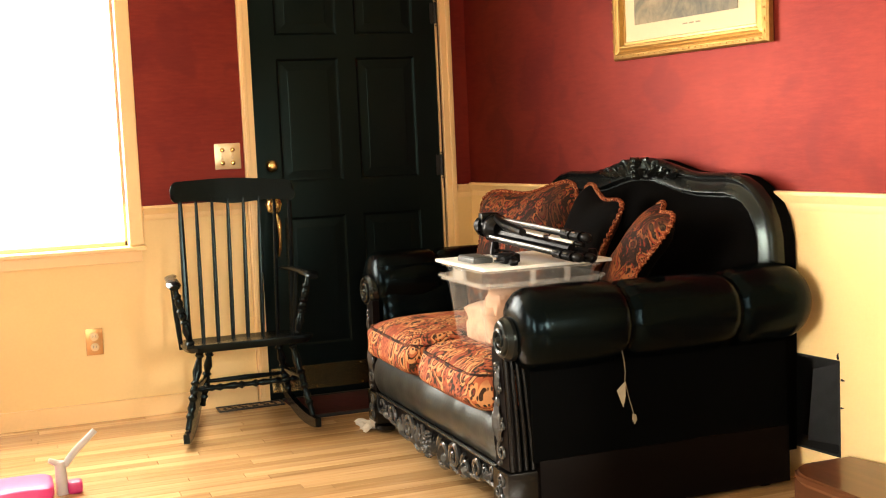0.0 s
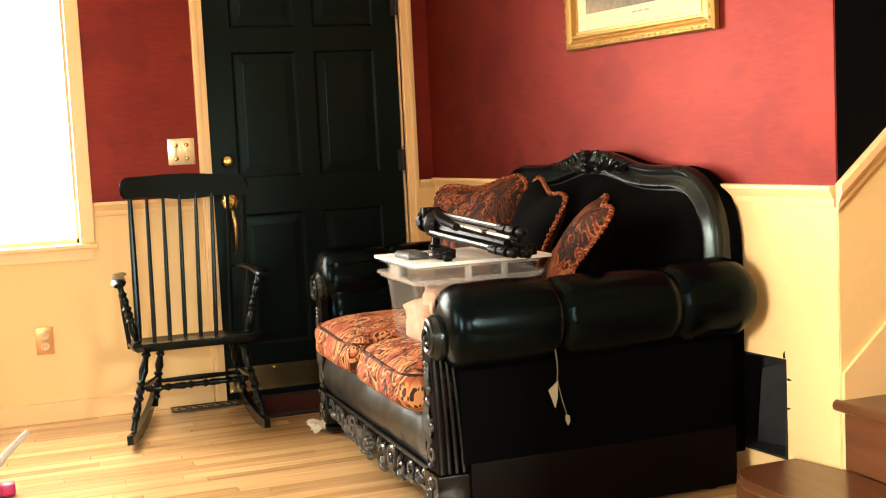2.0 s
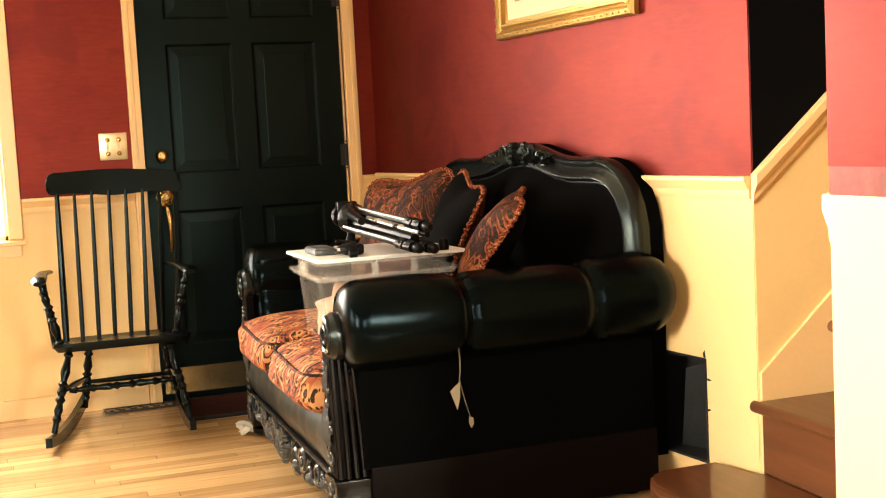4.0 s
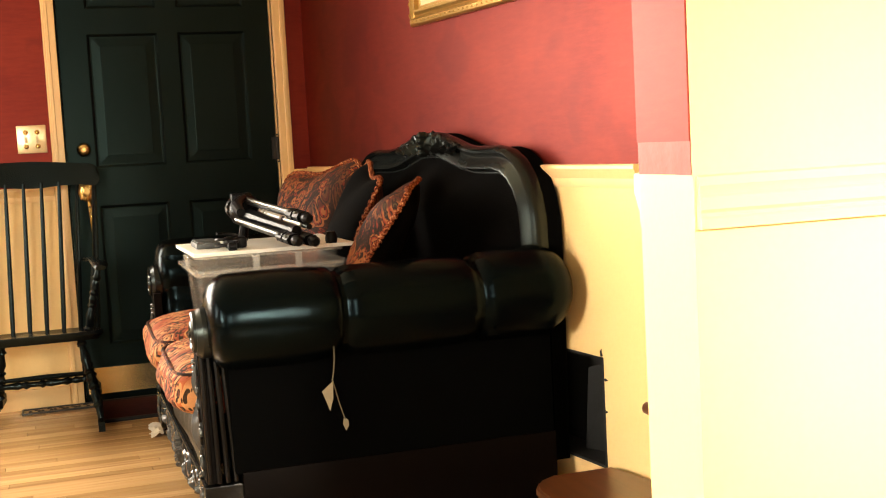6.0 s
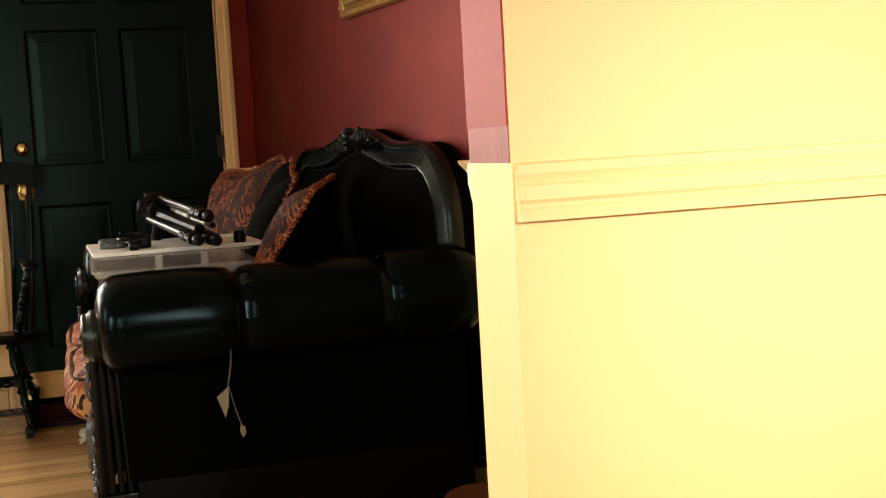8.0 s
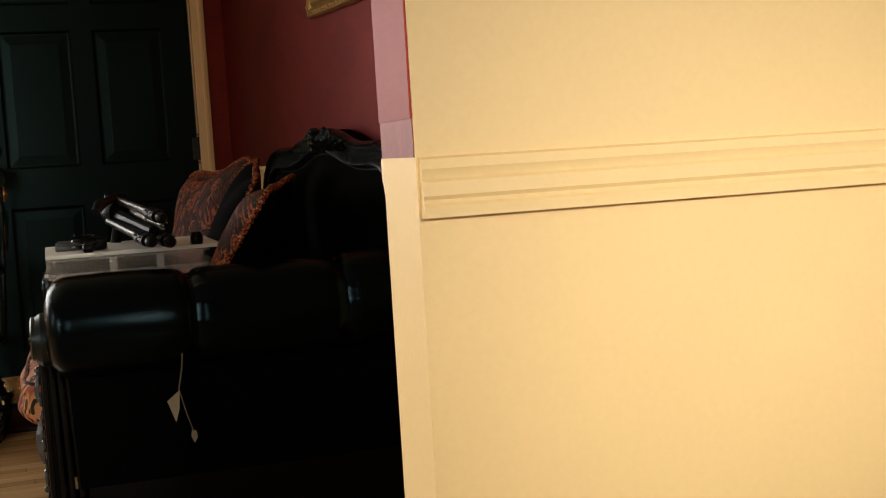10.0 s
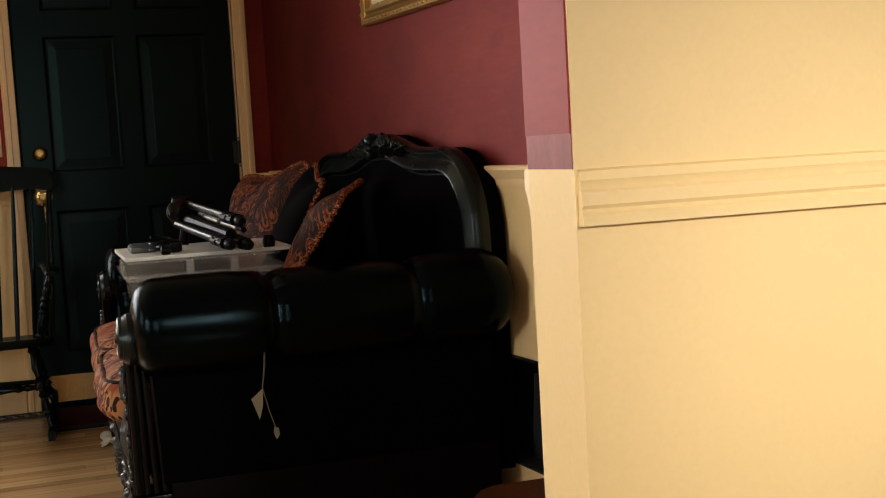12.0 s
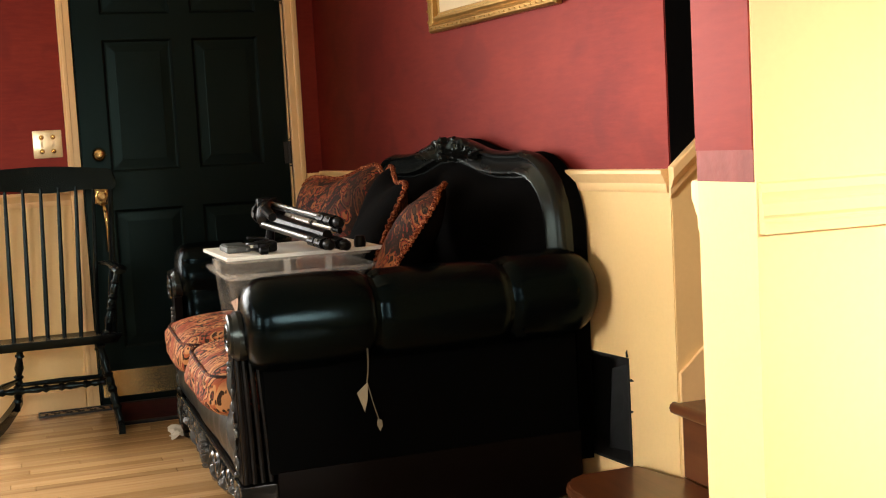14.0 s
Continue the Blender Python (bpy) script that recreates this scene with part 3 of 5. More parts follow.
for x in (DX0 + 0.025, 1.35, 1.57, 1.79, DX1 - 0.025):
    for z in (0.04, 0.128):
        bm = bmesh.new()
        o = DY - 0.014 + 0.012 * (z - 0.03) / 0.11
        tube(bm, [(x, o, z), (x, o - 0.0025, z), (x, o - 0.0035, z)], [0.005, 0.0045, 0.002], 8)
        part("screw", bm, BRASS, kick)
# deadbolt
bm = bmesh.new()
BX, BZ = 1.197, 1.07
tube(bm, [(BX, DY, BZ), (BX, DY - 0.008, BZ), (BX, DY - 0.014, BZ), (BX, DY - 0.022, BZ), (BX, DY - 0.024, BZ)], [0.03, 0.03, 0.026, 0.02, 0.017], 24)
bolt = part("deadbolt", bm, BRASS, door, "round brass deadbolt")
bm = bmesh.new()
tube(bm, [(BX, DY - 0.024, BZ), (BX, DY - 0.028, BZ)], [0.013, 0.011], 16)
box(bm, BX - 0.002, BX + 0.002, DY - 0.03, DY - 0.027, BZ - 0.007, BZ + 0.007)
part("keyway", bm, BRASS, bolt)
# handle set
bm = bmesh.new()
HX, HZ = 1.196, 0.895


def rosette_ring(u, v):
    a = 2 * math.pi * u
    r = (0.0, 0.016, 0.02, 0.03, 0.036, 0.036)[round(v * 5)]
    d = (0.02, 0.018, 0.009, 0.008, 0.004, 0.0)[round(v * 5)]
    w = 1 + 0.06 * math.cos(8 * a) * (v > 0.5)
    return (HX + r * w * math.cos(a), DY - d, HZ + 1.25 * r * w * math.sin(a))


sheet(bm, rosette_ring, 40, 6, wrap_u=True)
handle = part("door_handle", bm, BRASS, door, "ornate brass handle with a long grip")
bm = bmesh.new()
tube(bm, [(HX, DY, HZ - 0.03), (HX + 0.005, DY - 0.03, HZ - 0.045), (HX + 0.01, DY - 0.045, HZ - 0.08), (HX + 0.012, DY - 0.045, HZ - 0.14), (HX + 0.012, DY - 0.035, HZ - 0.2), (HX + 0.012, DY - 0.012, HZ - 0.225), (HX + 0.012, DY, HZ - 0.232)],
     [0.008, 0.009, 0.012, 0.008, 0.006, 0.008, 0.011], 12)
part("grip", bm, BRASS, handle)
bm = bmesh.new()
tube(bm, [(HX, DY - 0.018, HZ), (HX, DY - 0.034, HZ), (HX, DY - 0.044, HZ), (HX, DY - 0.047, HZ)], [0.008, 0.01, 0.016, 0.012], 16)
part("knob", bm, BRASS, handle)

# stairs: treads with rounded noses, rising between the two walls
stairs = thing("staircase", 2.7, 2.3, 0, "reddish brown wooden stairs with rounded nosings", "stairs")
FIRST, RISE, RUN, NOSE = 0.135, 0.199, 0.243, 2.437
for k in range(8):
    nx = 2.16 if k == 0 else NOSE + (k - 1) * RUN
    nxt = NOSE + k * RUN
    z = FIRST + RISE * k
    y0, y1 = 1.725, (2.98 if k == 0 else YS - 0.013)
    if k == 1:
        y1 = YS + 0.006
    bm = bmesh.new()
    if k == 0:
        # starting step, its far end rounded round the wall's corner
        pl = [(XK - 0.04, y1), (nx + 0.08, y1), (nx + 0.03, y1 - 0.03), (nx + 0.004, y1 - 0.075), (nx, y1 - 0.12), (nx, y0), (nxt + 0.03, y0), (nxt + 0.03, YS - 0.014), (XK - 0.02, YS - 0.014)]
        slab(bm, [(x, y, z - 0.032) for x, y in pl], (0, 0, 1), 0.032)
        bmesh.ops.bevel(bm, geom=[e for e in bm.edges if abs(e.verts[0].co.z - e.verts[1].co.z) < 1e-5], offset=0.009, segments=3, affect="EDGES", clamp_overlap=True)
    else:
        prof = [(nxt + 0.03, z - 0.032), (nx + 0.012, z - 0.032), (nx + 0.003, z - 0.026), (nx, z - 0.016), (nx + 0.003, z - 0.006), (nx + 0.012, z), (nxt + 0.03, z)]
        if k == 1:
            prof = [(XK - 0.002, z - 0.032)] + prof[1:6] + [(XK - 0.002, z)]
            slab(bm, [(x, y0, zz) for x, zz in prof], (0, 1, 0), y1 - y0)
            box(bm, XK - 0.002, nxt + 0.03, y0, YS - 0.013, z - 0.032, z)
        else:
            slab(bm, [(x, y0, zz) for x, zz in prof], (0, 1, 0), y1 - y0)
    part("tread", bm, STAIRWOOD, stairs, smooth=40)
    bm = bmesh.new()
    box(bm, nx + 0.028, nx + 0.046, y0, (y1 - 0.03 if k == 0 else YS - 0.0135), max(0, z - RISE), z - 0.032)
    if k == 0:
        box(bm, nx + 0.046, XK - 0.05, y1 - 0.05, y1 - 0.03, 0, z - 0.032)
    part("riser", bm, STAIRWOOD, stairs, smooth=0)


# ---- the loveseat ----
YC = 3.905
sofa = thing("loveseat", 1.85, YC, 0, "black leather loveseat with carved dark wood and paisley seat cushions", "sofa")
SEAMS = (1.665, 1.985)
YB, NARROW = 3.905, 0.79   # middle of the back, and its width against the arms' span


def splay(ob):
    """The back stands parallel to the askew wall, the front square to the room: widen the depth towards the near end."""
    o = ORIGIN[ob.name]
    for v in ob.data.vertices:
        x, y = v.co.x + o.x, v.co.y + o.y
        x = 1.378 + (x - 1.36) * 1.067
        x += (x - 1.378) / 0.9 * 0.125 * (3.86 - y)
        v.co.x = x - o.x
    return ob


def mirror(y, side):
    return y if side < 0 else 2 * YC - y


def back_top(d):
    pts = ((0, 1.056), (0.1, 1.052), (0.2, 1.034), (0.3, 1.014), (0.4, 1.004), (0.5, 1.003), (0.6, 1.004), (0.68, 0.992), (0.75, 0.965), (0.81, 0.92), (0.85, 0.862), (0.87, 0.8))
    for (a, za), (b, zb) in zip(pts, pts[1:]):
        if d <= b:
            k = (d - a) / (b - a)
            return za + (zb - za) * k
    return 0.8


def arm_roll(side):
    bm = bmesh.new()

    def at(u, v):
        x = 1.372 + (2.225 - 1.372) * u
        a = 2 * math.pi * v
        e0, e1 = min(1, (x - 1.372) / 0.05), min(1, (2.225 - x) / 0.09)
        ends = (0.45 + 0.55 * math.sqrt(max(0, 1 - (1 - e0) ** 2))) * (0.3 + 0.7 * math.sqrt(max(0, 1 - (1 - e1) ** 2)))
        r = 1.0 + 0.035 * math.sin(math.pi * min(1, max(0, (x - 1.4) / 0.28))) + 0.05 * max(0, (x - 1.9) / 0.35)
        for s in SEAMS:
            q = abs(x - s)
            r -= 0.1 * math.exp(-(q / 0.011) ** 2) + 0.085 * math.exp(-q / 0.055)
            r += (0.05 if x > s else 0.025) * math.exp(-q / 0.045) * math.sin(19 * a + 9 * noise.noise(Vector((a, s, 3.0)))) * min(1, q / 0.01)
        r += 0.02 * noise.noise(Vector((x * 5, a * 0.9, side)))
        r -= 0.02 * math.exp(-((x - 1.372) / 0.03) ** 2) * math.sin(22 * a)
        y = 3.194 + 0.124 * r * ends * math.cos(a)
        z = 0.599 + (0.12 if a < math.pi else 0.128) * r * ends * math.sin(a)
        if x > 1.98:
            z += 0.008 * min(1, (x - 1.98) / 0.1)
        return (x, mirror(y, side), z)

    g = sheet(bm, at, 84, 40, wrap_v=True)
    bm.faces.new(g[0][::-1])
    bm.faces.new(g[-1])
    return bm


def spiral(bm, x, y, z, r, turns, start, hand, thick, end=0.35, n=26, lift=0.006):
    """A carved scroll on a face that looks along -x."""
    pts, rad = [], []
    for i in range(n):
        k = i / (n - 1)
        a = start + hand * 2 * math.pi * turns * k
        q = r * (1 - 0.86 * k)
        pts.append((x - lift * k, y + q * math.cos(a), z + q * math.sin(a)))
        rad.append(thick * (1 - (1 - end) * k) * (0.75 + 0.25 * min(1, 5 * k)))
    tube(bm, pts, rad, 7)


def leaf(bm, x, y, z, length, width, angle, ribs=5, lift=0.016):
    """An acanthus leaf: a lobed, ridged blade with a raised middle."""
    def at(u, v):
        w = width * math.sin(math.pi * (0.12 + 0.88 * u) ** 0.8) * (0.82 + 0.18 * math.cos(2 * math.pi * ribs * u))
        s = (v - 0.5) * 2
        py, pz = s * w / 2, u * length
        out = lift * math.sin(math.pi * min(1, u + 0.12)) * (1 - s * s * 0.8) + 0.003 * math.cos(6 * math.pi * v)
        return (x - max(0.0, out), y + py * math.cos(angle) - pz * math.sin(angle), z + py * math.sin(angle) + pz * math.cos(angle))
    sheet(bm, at, 14, 9)


for side in (-1, 1):
    arm = part("arm_roll", arm_roll(side), LEATHER, sofa, "rolled black leather arm with pinched seams")
    # inner and outer upholstery below the roll
    bm = bmesh.new()
    y0, y1 = sorted((mirror(3.188, side), mirror(3.26, side)))
    box(bm, 1.412, 2.19, y0, y1, 0.19, 0.6, bevel=0.012)
    part("outer_panel", bm, SIDELEATHER, sofa, smooth=40)
    bm = bmesh.new()
    def inner_pad(u, v):
        """The inside of the arm: one padded skin from the roll down to the seat, drawn into pleats at the front."""
        x = 1.374 + 0.82 * u
        z = 0.2 + 0.47 * v
        front = math.sqrt(max(0.0, 1 - (1 - min(1, u / 0.07)) ** 2))
        swell = 0.03 * math.sin(math.pi * min(1, 0.15 + v)) + 0.006 * noise.noise(Vector((x * 6, z * 5, side)))
        pleat = 0.005 * math.exp(-u / 0.12) * math.sin(z * 70) * min(1, v * 3)
        return (x, mirror(3.23 + (0.072 + swell + pleat) * front, side), z)

    sheet(bm, inner_pad, 40, 30)
    part("inner_panel", bm, LEATHER, sofa, smooth=60)
    # plinth rail along the side
    bm = bmesh.new()
    y0, y1 = sorted((mirror(3.183, side), mirror(3.25, side)))
    box(bm, 1.43, 2.19, y0, y1, 0.012, 0.198, bevel=0.006)
    part("side_rail", bm, WALNUT, sofa, "dark walnut side rail", smooth=40)

    # carved front post: a board with a curved outer edge, its side fluted
    bm = bmesh.new()
    prof = []
    for i in range(13):
        k = i / 12
        z = 0.175 + k * 0.36
        outer = 3.2 + 0.028 * math.sin(0.5 * math.pi * min(1, k * 1.15)) - 0.012 * math.sin(math.pi * k)
        prof.append((mirror(outer, side), z))
    inner = [(mirror(3.3, side), 0.535), (mirror(3.3, side), 0.175)]
    slab(bm, [(1.352, y, z) for y, z in prof + inner], (1, 0, 0), 0.028)
    bmesh.ops.bevel(bm, geom=[e for e in bm.edges if e.calc_face_angle(0) > 0.7], offset=0.005, segments=2, affect="EDGES", clamp_overlap=True)
    post = part("front_post", bm, WALNUT, sofa, "carved dark wood arm front with a scroll top")
    for j in range(4):
        bm = bmesh.new()
        xx = 1.36 + 0.015 * j
        tube(bm, [(xx + 0.004 * j * (0.535 - z) / 0.36, y + side * 0.003, z) for y, z in prof], 0.0065, 8)
        part("reed", bm, REEDED, post)
    bm = bmesh.new()
    cy = mirror(3.222, side)
    tube(bm, [(1.43, cy, 0.568), (1.362, cy, 0.568), (1.35, cy, 0.568)], [0.066, 0.066, 0.056], 28)
    spiral(bm, 1.35, cy, 0.568, 0.052, 1.9, math.pi / 2, -side, 0.011)
    tube(bm, [(1.35, cy, 0.568), (1.336, cy, 0.568)], [0.014, 0.006], 12)
    part("scroll", bm, CARVED, post)
    bm = bmesh.new()
    py = mirror(3.255, side)
    leaf(bm, 1.353, py, 0.255, 0.15, 0.06, 0.12 * side, 4, 0.02)
    leaf(bm, 1.353, py, 0.4, 0.1, 0.03, -0.1 * side, 4, 0.014)
    for k, (dy, dz, r) in enumerate(((0.012, 0.23, 0.034), (-0.02, 0.3, 0.022), (0.022, 0.31, 0.018), (-0.016, 0.37, 0.014), (0.012, 0.42, 0.012))):
        spiral(bm, 1.352, py + side * dy, dz, r, 1.3, math.pi * 0.5, side * (-1) ** k, 0.0075)
    for dz in (0.19, 0.46, 0.475, 0.49):
        tube(bm, [(1.356, py, dz), (1.344, py, dz), (1.34, py, dz)], [0.009, 0.008, 0.003], 9)
    part("carving", bm, SILVERED, post)
    # block foot with a carved face
    bm = bmesh.new()
    y0, y1 = sorted((mirror(3.195, side), mirror(3.315, side)))
    box(bm, 1.345, 1.46, y0, y1, 0.045, 0.168, bevel=0.006)
    foot = part("front_foot", bm, REEDED, sofa)
    bm = bmesh.new()
    tube(bm, [(1.402, (y0 + y1) / 2, 0.046), (1.402, (y0 + y1) / 2, 0.03), (1.402, (y0 + y1) / 2, 0.012), (1.402, (y0 + y1) / 2, 0.0)], [0.03, 0.05, 0.048, 0.03], 18)
    part("bun", bm, REEDED, foot)
    bm = bmesh.new()
    for k, z in enumerate((0.075, 0.105, 0.137)):
        spiral(bm, 1.346, (y0 + y1) / 2 + (0.012 if k % 2 else -0.012), z, 0.022, 1.4, 0, (-1) ** k, 0.007)
    part("carving", bm, SILVERED, foot)
    bm = bmesh.new()
    yb = mirror(3.21, side)
    turned(bm, (2.13, yb - side * 0.02, 0.0), (2.13, yb - side * 0.02, 0.04), [(0, 0.022), (0.3, 0.03), (0.7, 0.03), (1, 0.026)], 14)
    part("back_foot", bm, REEDED, sofa)

# seat base and leather front rail, softly quilted
bm = bmesh.new()
box(bm, 1.41, 2.2, 3.3, 4.51, 0.12, 0.3)
part("seat_base", bm, LEATHER, sofa, smooth=0)
bm = bmesh.new()


def front_rail(u, v):
    y = 3.302 + (4.508 - 3.302) * u
    a = math.pi * (0.12 + v * 0.8)
    puff = 1 + 0.05 * math.sin(u * 21) * math.sin(u * 7 + 1) + 0.09 * noise.noise(Vector((u * 13, v * 1.5, 0)))
    dip = 0.012 * math.sin(math.pi * u)
    return (1.415 - 0.066 * puff * max(0, math.sin(a)) ** 0.45 * (1 if v < 0.95 else 0.9), y, 0.166 + (0.17 - dip) * v)


sheet(bm, front_rail, 80, 18)
part("front_rail", bm, SATIN, sofa, "padded grey-black leather seat rail with a satin sheen")
bm = bmesh.new()
tube(bm, [(1.353, 3.3, 0.168), (1.353, 4.51, 0.168)], 0.006, 8)
part("bead", bm, CARVED, sofa)


# carved apron under the rail
def apron_low(d):
    return 0.05 + 0.03 * max(0, math.cos(d * 15.0)) * (d > 0.1) * 0.4 + 0.17 * max(0, d - 0.32) ** 1.15


bm = bmesh.new()
edge = [(1.366, YC + d, apron_low(abs(d)) + 0.012) for d in [(-0.595 + 1.19 * i / 60) for i in range(61)]]
slab(bm, edge + [(1.366, YC + 0.595, 0.164), (1.366, YC - 0.595, 0.164)], (1, 0, 0), 0.02)
apron = part("apron", bm, WALNUT, sofa, "dark wood apron carved with scrolls and a shell", smooth=0)
bm = bmesh.new()
for i in range(-4, 5):
    a = i * 0.24
    leaf(bm, 1.362, YC + 0.012 * i, 0.055 + 0.004 * abs(i), 0.088 - 0.006 * abs(i), 0.022, -a * 0.7, 3, 0.022)
for i in range(14):
    a = 2 * math.pi * i / 14
    p = (1.352, YC + 0.036 * math.cos(a), 0.1 + 0.042 * math.sin(a))
    tube(bm, [p, (p[0] - 0.012, p[1], p[2]), (p[0] - 0.016, p[1], p[2])], [0.008, 0.006, 0.002], 7)
for i in range(7):
    a = 2 * math.pi * i / 7
    p = (1.35, YC + 0.018 * math.cos(a), 0.1 + 0.022 * math.sin(a))
    tube(bm, [p, (p[0] - 0.014, p[1], p[2]), (p[0] - 0.017, p[1], p[2])], [0.008, 0.006, 0.002], 7)
part("shell", bm, SILVERED, apron)
for s in (-1, 1):
    bm = bmesh.new()
    for d, z, r, turns, start, hand, th in ((0.13, 0.098, 0.062, 1.6, 2.2, 1, 0.014), (0.235, 0.11, 0.05, 1.7, 4.4, -1, 0.013), (0.33, 0.098, 0.042, 1.5, 2.0, 1, 0.011), (0.43, 0.118, 0.036, 1.5, 4.6, -1, 0.01), (0.5, 0.125, 0.026, 1.4, 2.4, 1, 0.008), (0.555, 0.137, 0.02, 1.3, 4.4, -1, 0.007)):
        spiral(bm, 1.362, YC + s * d, z, r, turns, start if s > 0 else math.pi - start, hand * s, th, lift=0.012)
    for d, z, ln, wd, a in ((0.1, 0.06, 0.1, 0.045, 0.5), (0.18, 0.06, 0.09, 0.04, -0.9), (0.29, 0.06, 0.09, 0.035, 0.7), (0.37, 0.075, 0.08, 0.035, -1.1), (0.47, 0.09, 0.07, 0.03, 1.0), (0.55, 0.11, 0.06, 0.025, -1.2)):
        leaf(bm, 1.362, YC + s * d, z, ln, wd, -a * s, 4, 0.022)
    # running stem along the lower edge
    pts = [(1.36, YC + s * d, apron_low(d) + 0.016 + 0.008 * math.sin(d * 40)) for d in [0.07 + 0.047 * i for i in range(12)]]
    tube(bm, pts, 0.009, 7)
    part("scrollwork", bm, SILVERED, apron)

# two plump seat cushions with a welt round the upper edge, swelling over the rail
def seat_block(bm, cx, cy, cz, size, seed):
    made = bmesh.ops.create_cube(bm, size=2.0)
    bmesh.ops.subdivide_edges(bm, edges=list({e for v in made["verts"] for e in v.link_edges}), cuts=18, use_grid_fill=True)
    for v in bm.verts:
        p = v.co
        h = (abs(p.x) ** 7 + abs(p.y) ** 7) ** (1 / 7)
        k = (h ** 3.2 + abs(p.z) ** 3.2) ** (-1 / 3.2)
        q = Vector((p.x * k, p.y * k, p.z * k))
        w = 1 + 0.03 * noise.noise(q * 2.1 + Vector((seed, 0, 0)))
        crown = 1 + 0.1 * (1 - min(1, abs(q.y)) ** 2) * (q.z > 0)
        dent = -0.006 * math.exp(-((q.z - 0.55) / 0.09) ** 2) * (h * k > 0.8)
        v.co = Vector((cx + q.x * (size[0] / 2 + dent) * w, cy + q.y * (size[1] / 2 + dent) * w, cz + q.z * size[2] / 2 * crown))


for k, cy in enumerate((3.6, 4.212)):
    bm = bmesh.new()
    seat_block(bm, 1.69, cy, 0.39, (0.79, 0.618, 0.19), k * 3.1)
    seat = part("seat_cushion", bm, FABRIC, sofa, "plump paisley seat cushion in rust, gold and black")
    bm = bmesh.new()
    pts = []
    for i in range(61):
        a = 2 * math.pi * i / 60
        c, d = math.cos(a), math.sin(a)
        q = (abs(c) ** 7 + abs(d) ** 7) ** (-1 / 7)
        pts.append((1.69 + 0.377 * c * q, cy + 0.293 * d * q, 0.442 + 0.004 * math.sin(3 * a) + 0.003 * noise.noise(Vector((c * 5, d * 5, k)))))
    tube(bm, pts, 0.006, 6, cap=False)
    part("piping", bm, DARKPAISLEY, seat, "dark welt cord")

# back: upholstered shell within a moulded camel-back frame
outline = []
for i in range(90):
    d = -0.87 + 1.74 * i / 89
    outline.append(Vector((0, YB + d * NARROW, back_top(abs(d)))))
outline = [Vector((0, YB + e * NARROW, z)) for e, z in ((-0.872, 0.5), (-0.875, 0.62), (-0.874, 0.72))] + outline + [Vector((0, YB + e * NARROW, z)) for e, z in ((0.874, 0.72), (0.875, 0.62), (0.872, 0.5))]
bm = bmesh.new()
slab(bm, [(2.205, p.y, p.z - 0.003) for p in outline] + [(2.205, YB + 0.68, 0.1), (2.205, YB - 0.68, 0.1)], (1, 0, 0), 0.038)
bmesh.ops.bevel(bm, geom=[e for e in bm.edges if e.calc_face_angle(0) > 0.9], offset=0.012, segments=2, affect="EDGES", clamp_overlap=True)
part("back_shell", bm, SIDELEATHER, sofa)
section = ((0.0, 0.0), (-0.004, 0.018), (0.0, 0.034), (0.007, 0.041), (0.015, 0.036), (0.019, 0.027), (0.03, 0.024), (0.044, 0.03), (0.056, 0.042), (0.064, 0.044), (0.07, 0.036), (0.075, 0.024), (0.08, 0.024), (0.085, 0.016), (0.088, 0.0))
bm = bmesh.new()
rings = []
for i, p in enumerate(outline):
    a, c = outline[max(i - 1, 0)], outline[min(i + 1, len(outline) - 1)]
    t = (c - a).normalized()
    n = Vector((0, t.z, -t.y))
    if n.dot(Vector((0, YB, 0.6)) - p) < 0:
        n = -n
    rings.append([bm.verts.new((2.206 - out, (p + n * w).y, (p + n * w).z)) for w, out in section])
for a, c in zip(rings, rings[1:]):
    for k in range(len(section) - 1):
        bm.faces.new((a[k], a[k + 1], c[k + 1], c[k]))
frame_part = part("back_frame", bm, CARVED, sofa, "moulded dark wood camel-back frame")
bm = bmesh.new()


def back_pad(u, v):
    a = 2 * math.pi * u
    dy, dz = math.cos(a), math.sin(a)
    # reach from the middle to the frame
    lo, hi = 0.0, 1.2
    for _ in range(18):
        m = (lo + hi) / 2
        y, z = m * dy * 0.95, 0.7 + m * dz
        if abs(y) < 0.8 * NARROW and 0.3 < z < back_top(abs(y) / NARROW) - 0.075:
            lo = m
        else:
            hi = m
    r = lo * v
    dent = 0.008 * noise.noise(Vector((r * dy * 4, r * dz * 4, 1)))
    return (2.19 - 0.075 * (1 - v ** 4) + dent, YB + r * dy * 0.95, 0.7 + r * dz)


sheet(bm, back_pad, 72, 12, wrap_u=True)
part("back_pad", bm, BLACKCLOTH, sofa)
# carved crest
bm = bmesh.new()
for s in (-1, 1):
    for d, z, r, turns, start, hand, th in ((0.045, 1.018, 0.036, 1.5, 1.6, 1, 0.011), (0.1, 1.028, 0.026, 1.4, 4.6, -1, 0.009), (0.15, 1.005, 0.028, 1.5, 1.8, 1, 0.009), (0.205, 1.005, 0.02, 1.3, 4.4, -1, 0.007)):
        spiral(bm, 2.175, YB + s * d, z, r, turns, start if s > 0 else math.pi - start, hand * s, th, lift=0.012)
    for d, z, ln, wd, a in ((0.02, 0.985, 0.085, 0.04, 0.4), (0.07, 0.985, 0.075, 0.035, 0.8), (0.12, 0.985, 0.075, 0.03, 1.0), (0.17, 0.985, 0.085, 0.028, 1.2)):
        leaf(bm, 2.172, YB + s * d, z, ln, wd, -a * s, 4, 0.026)
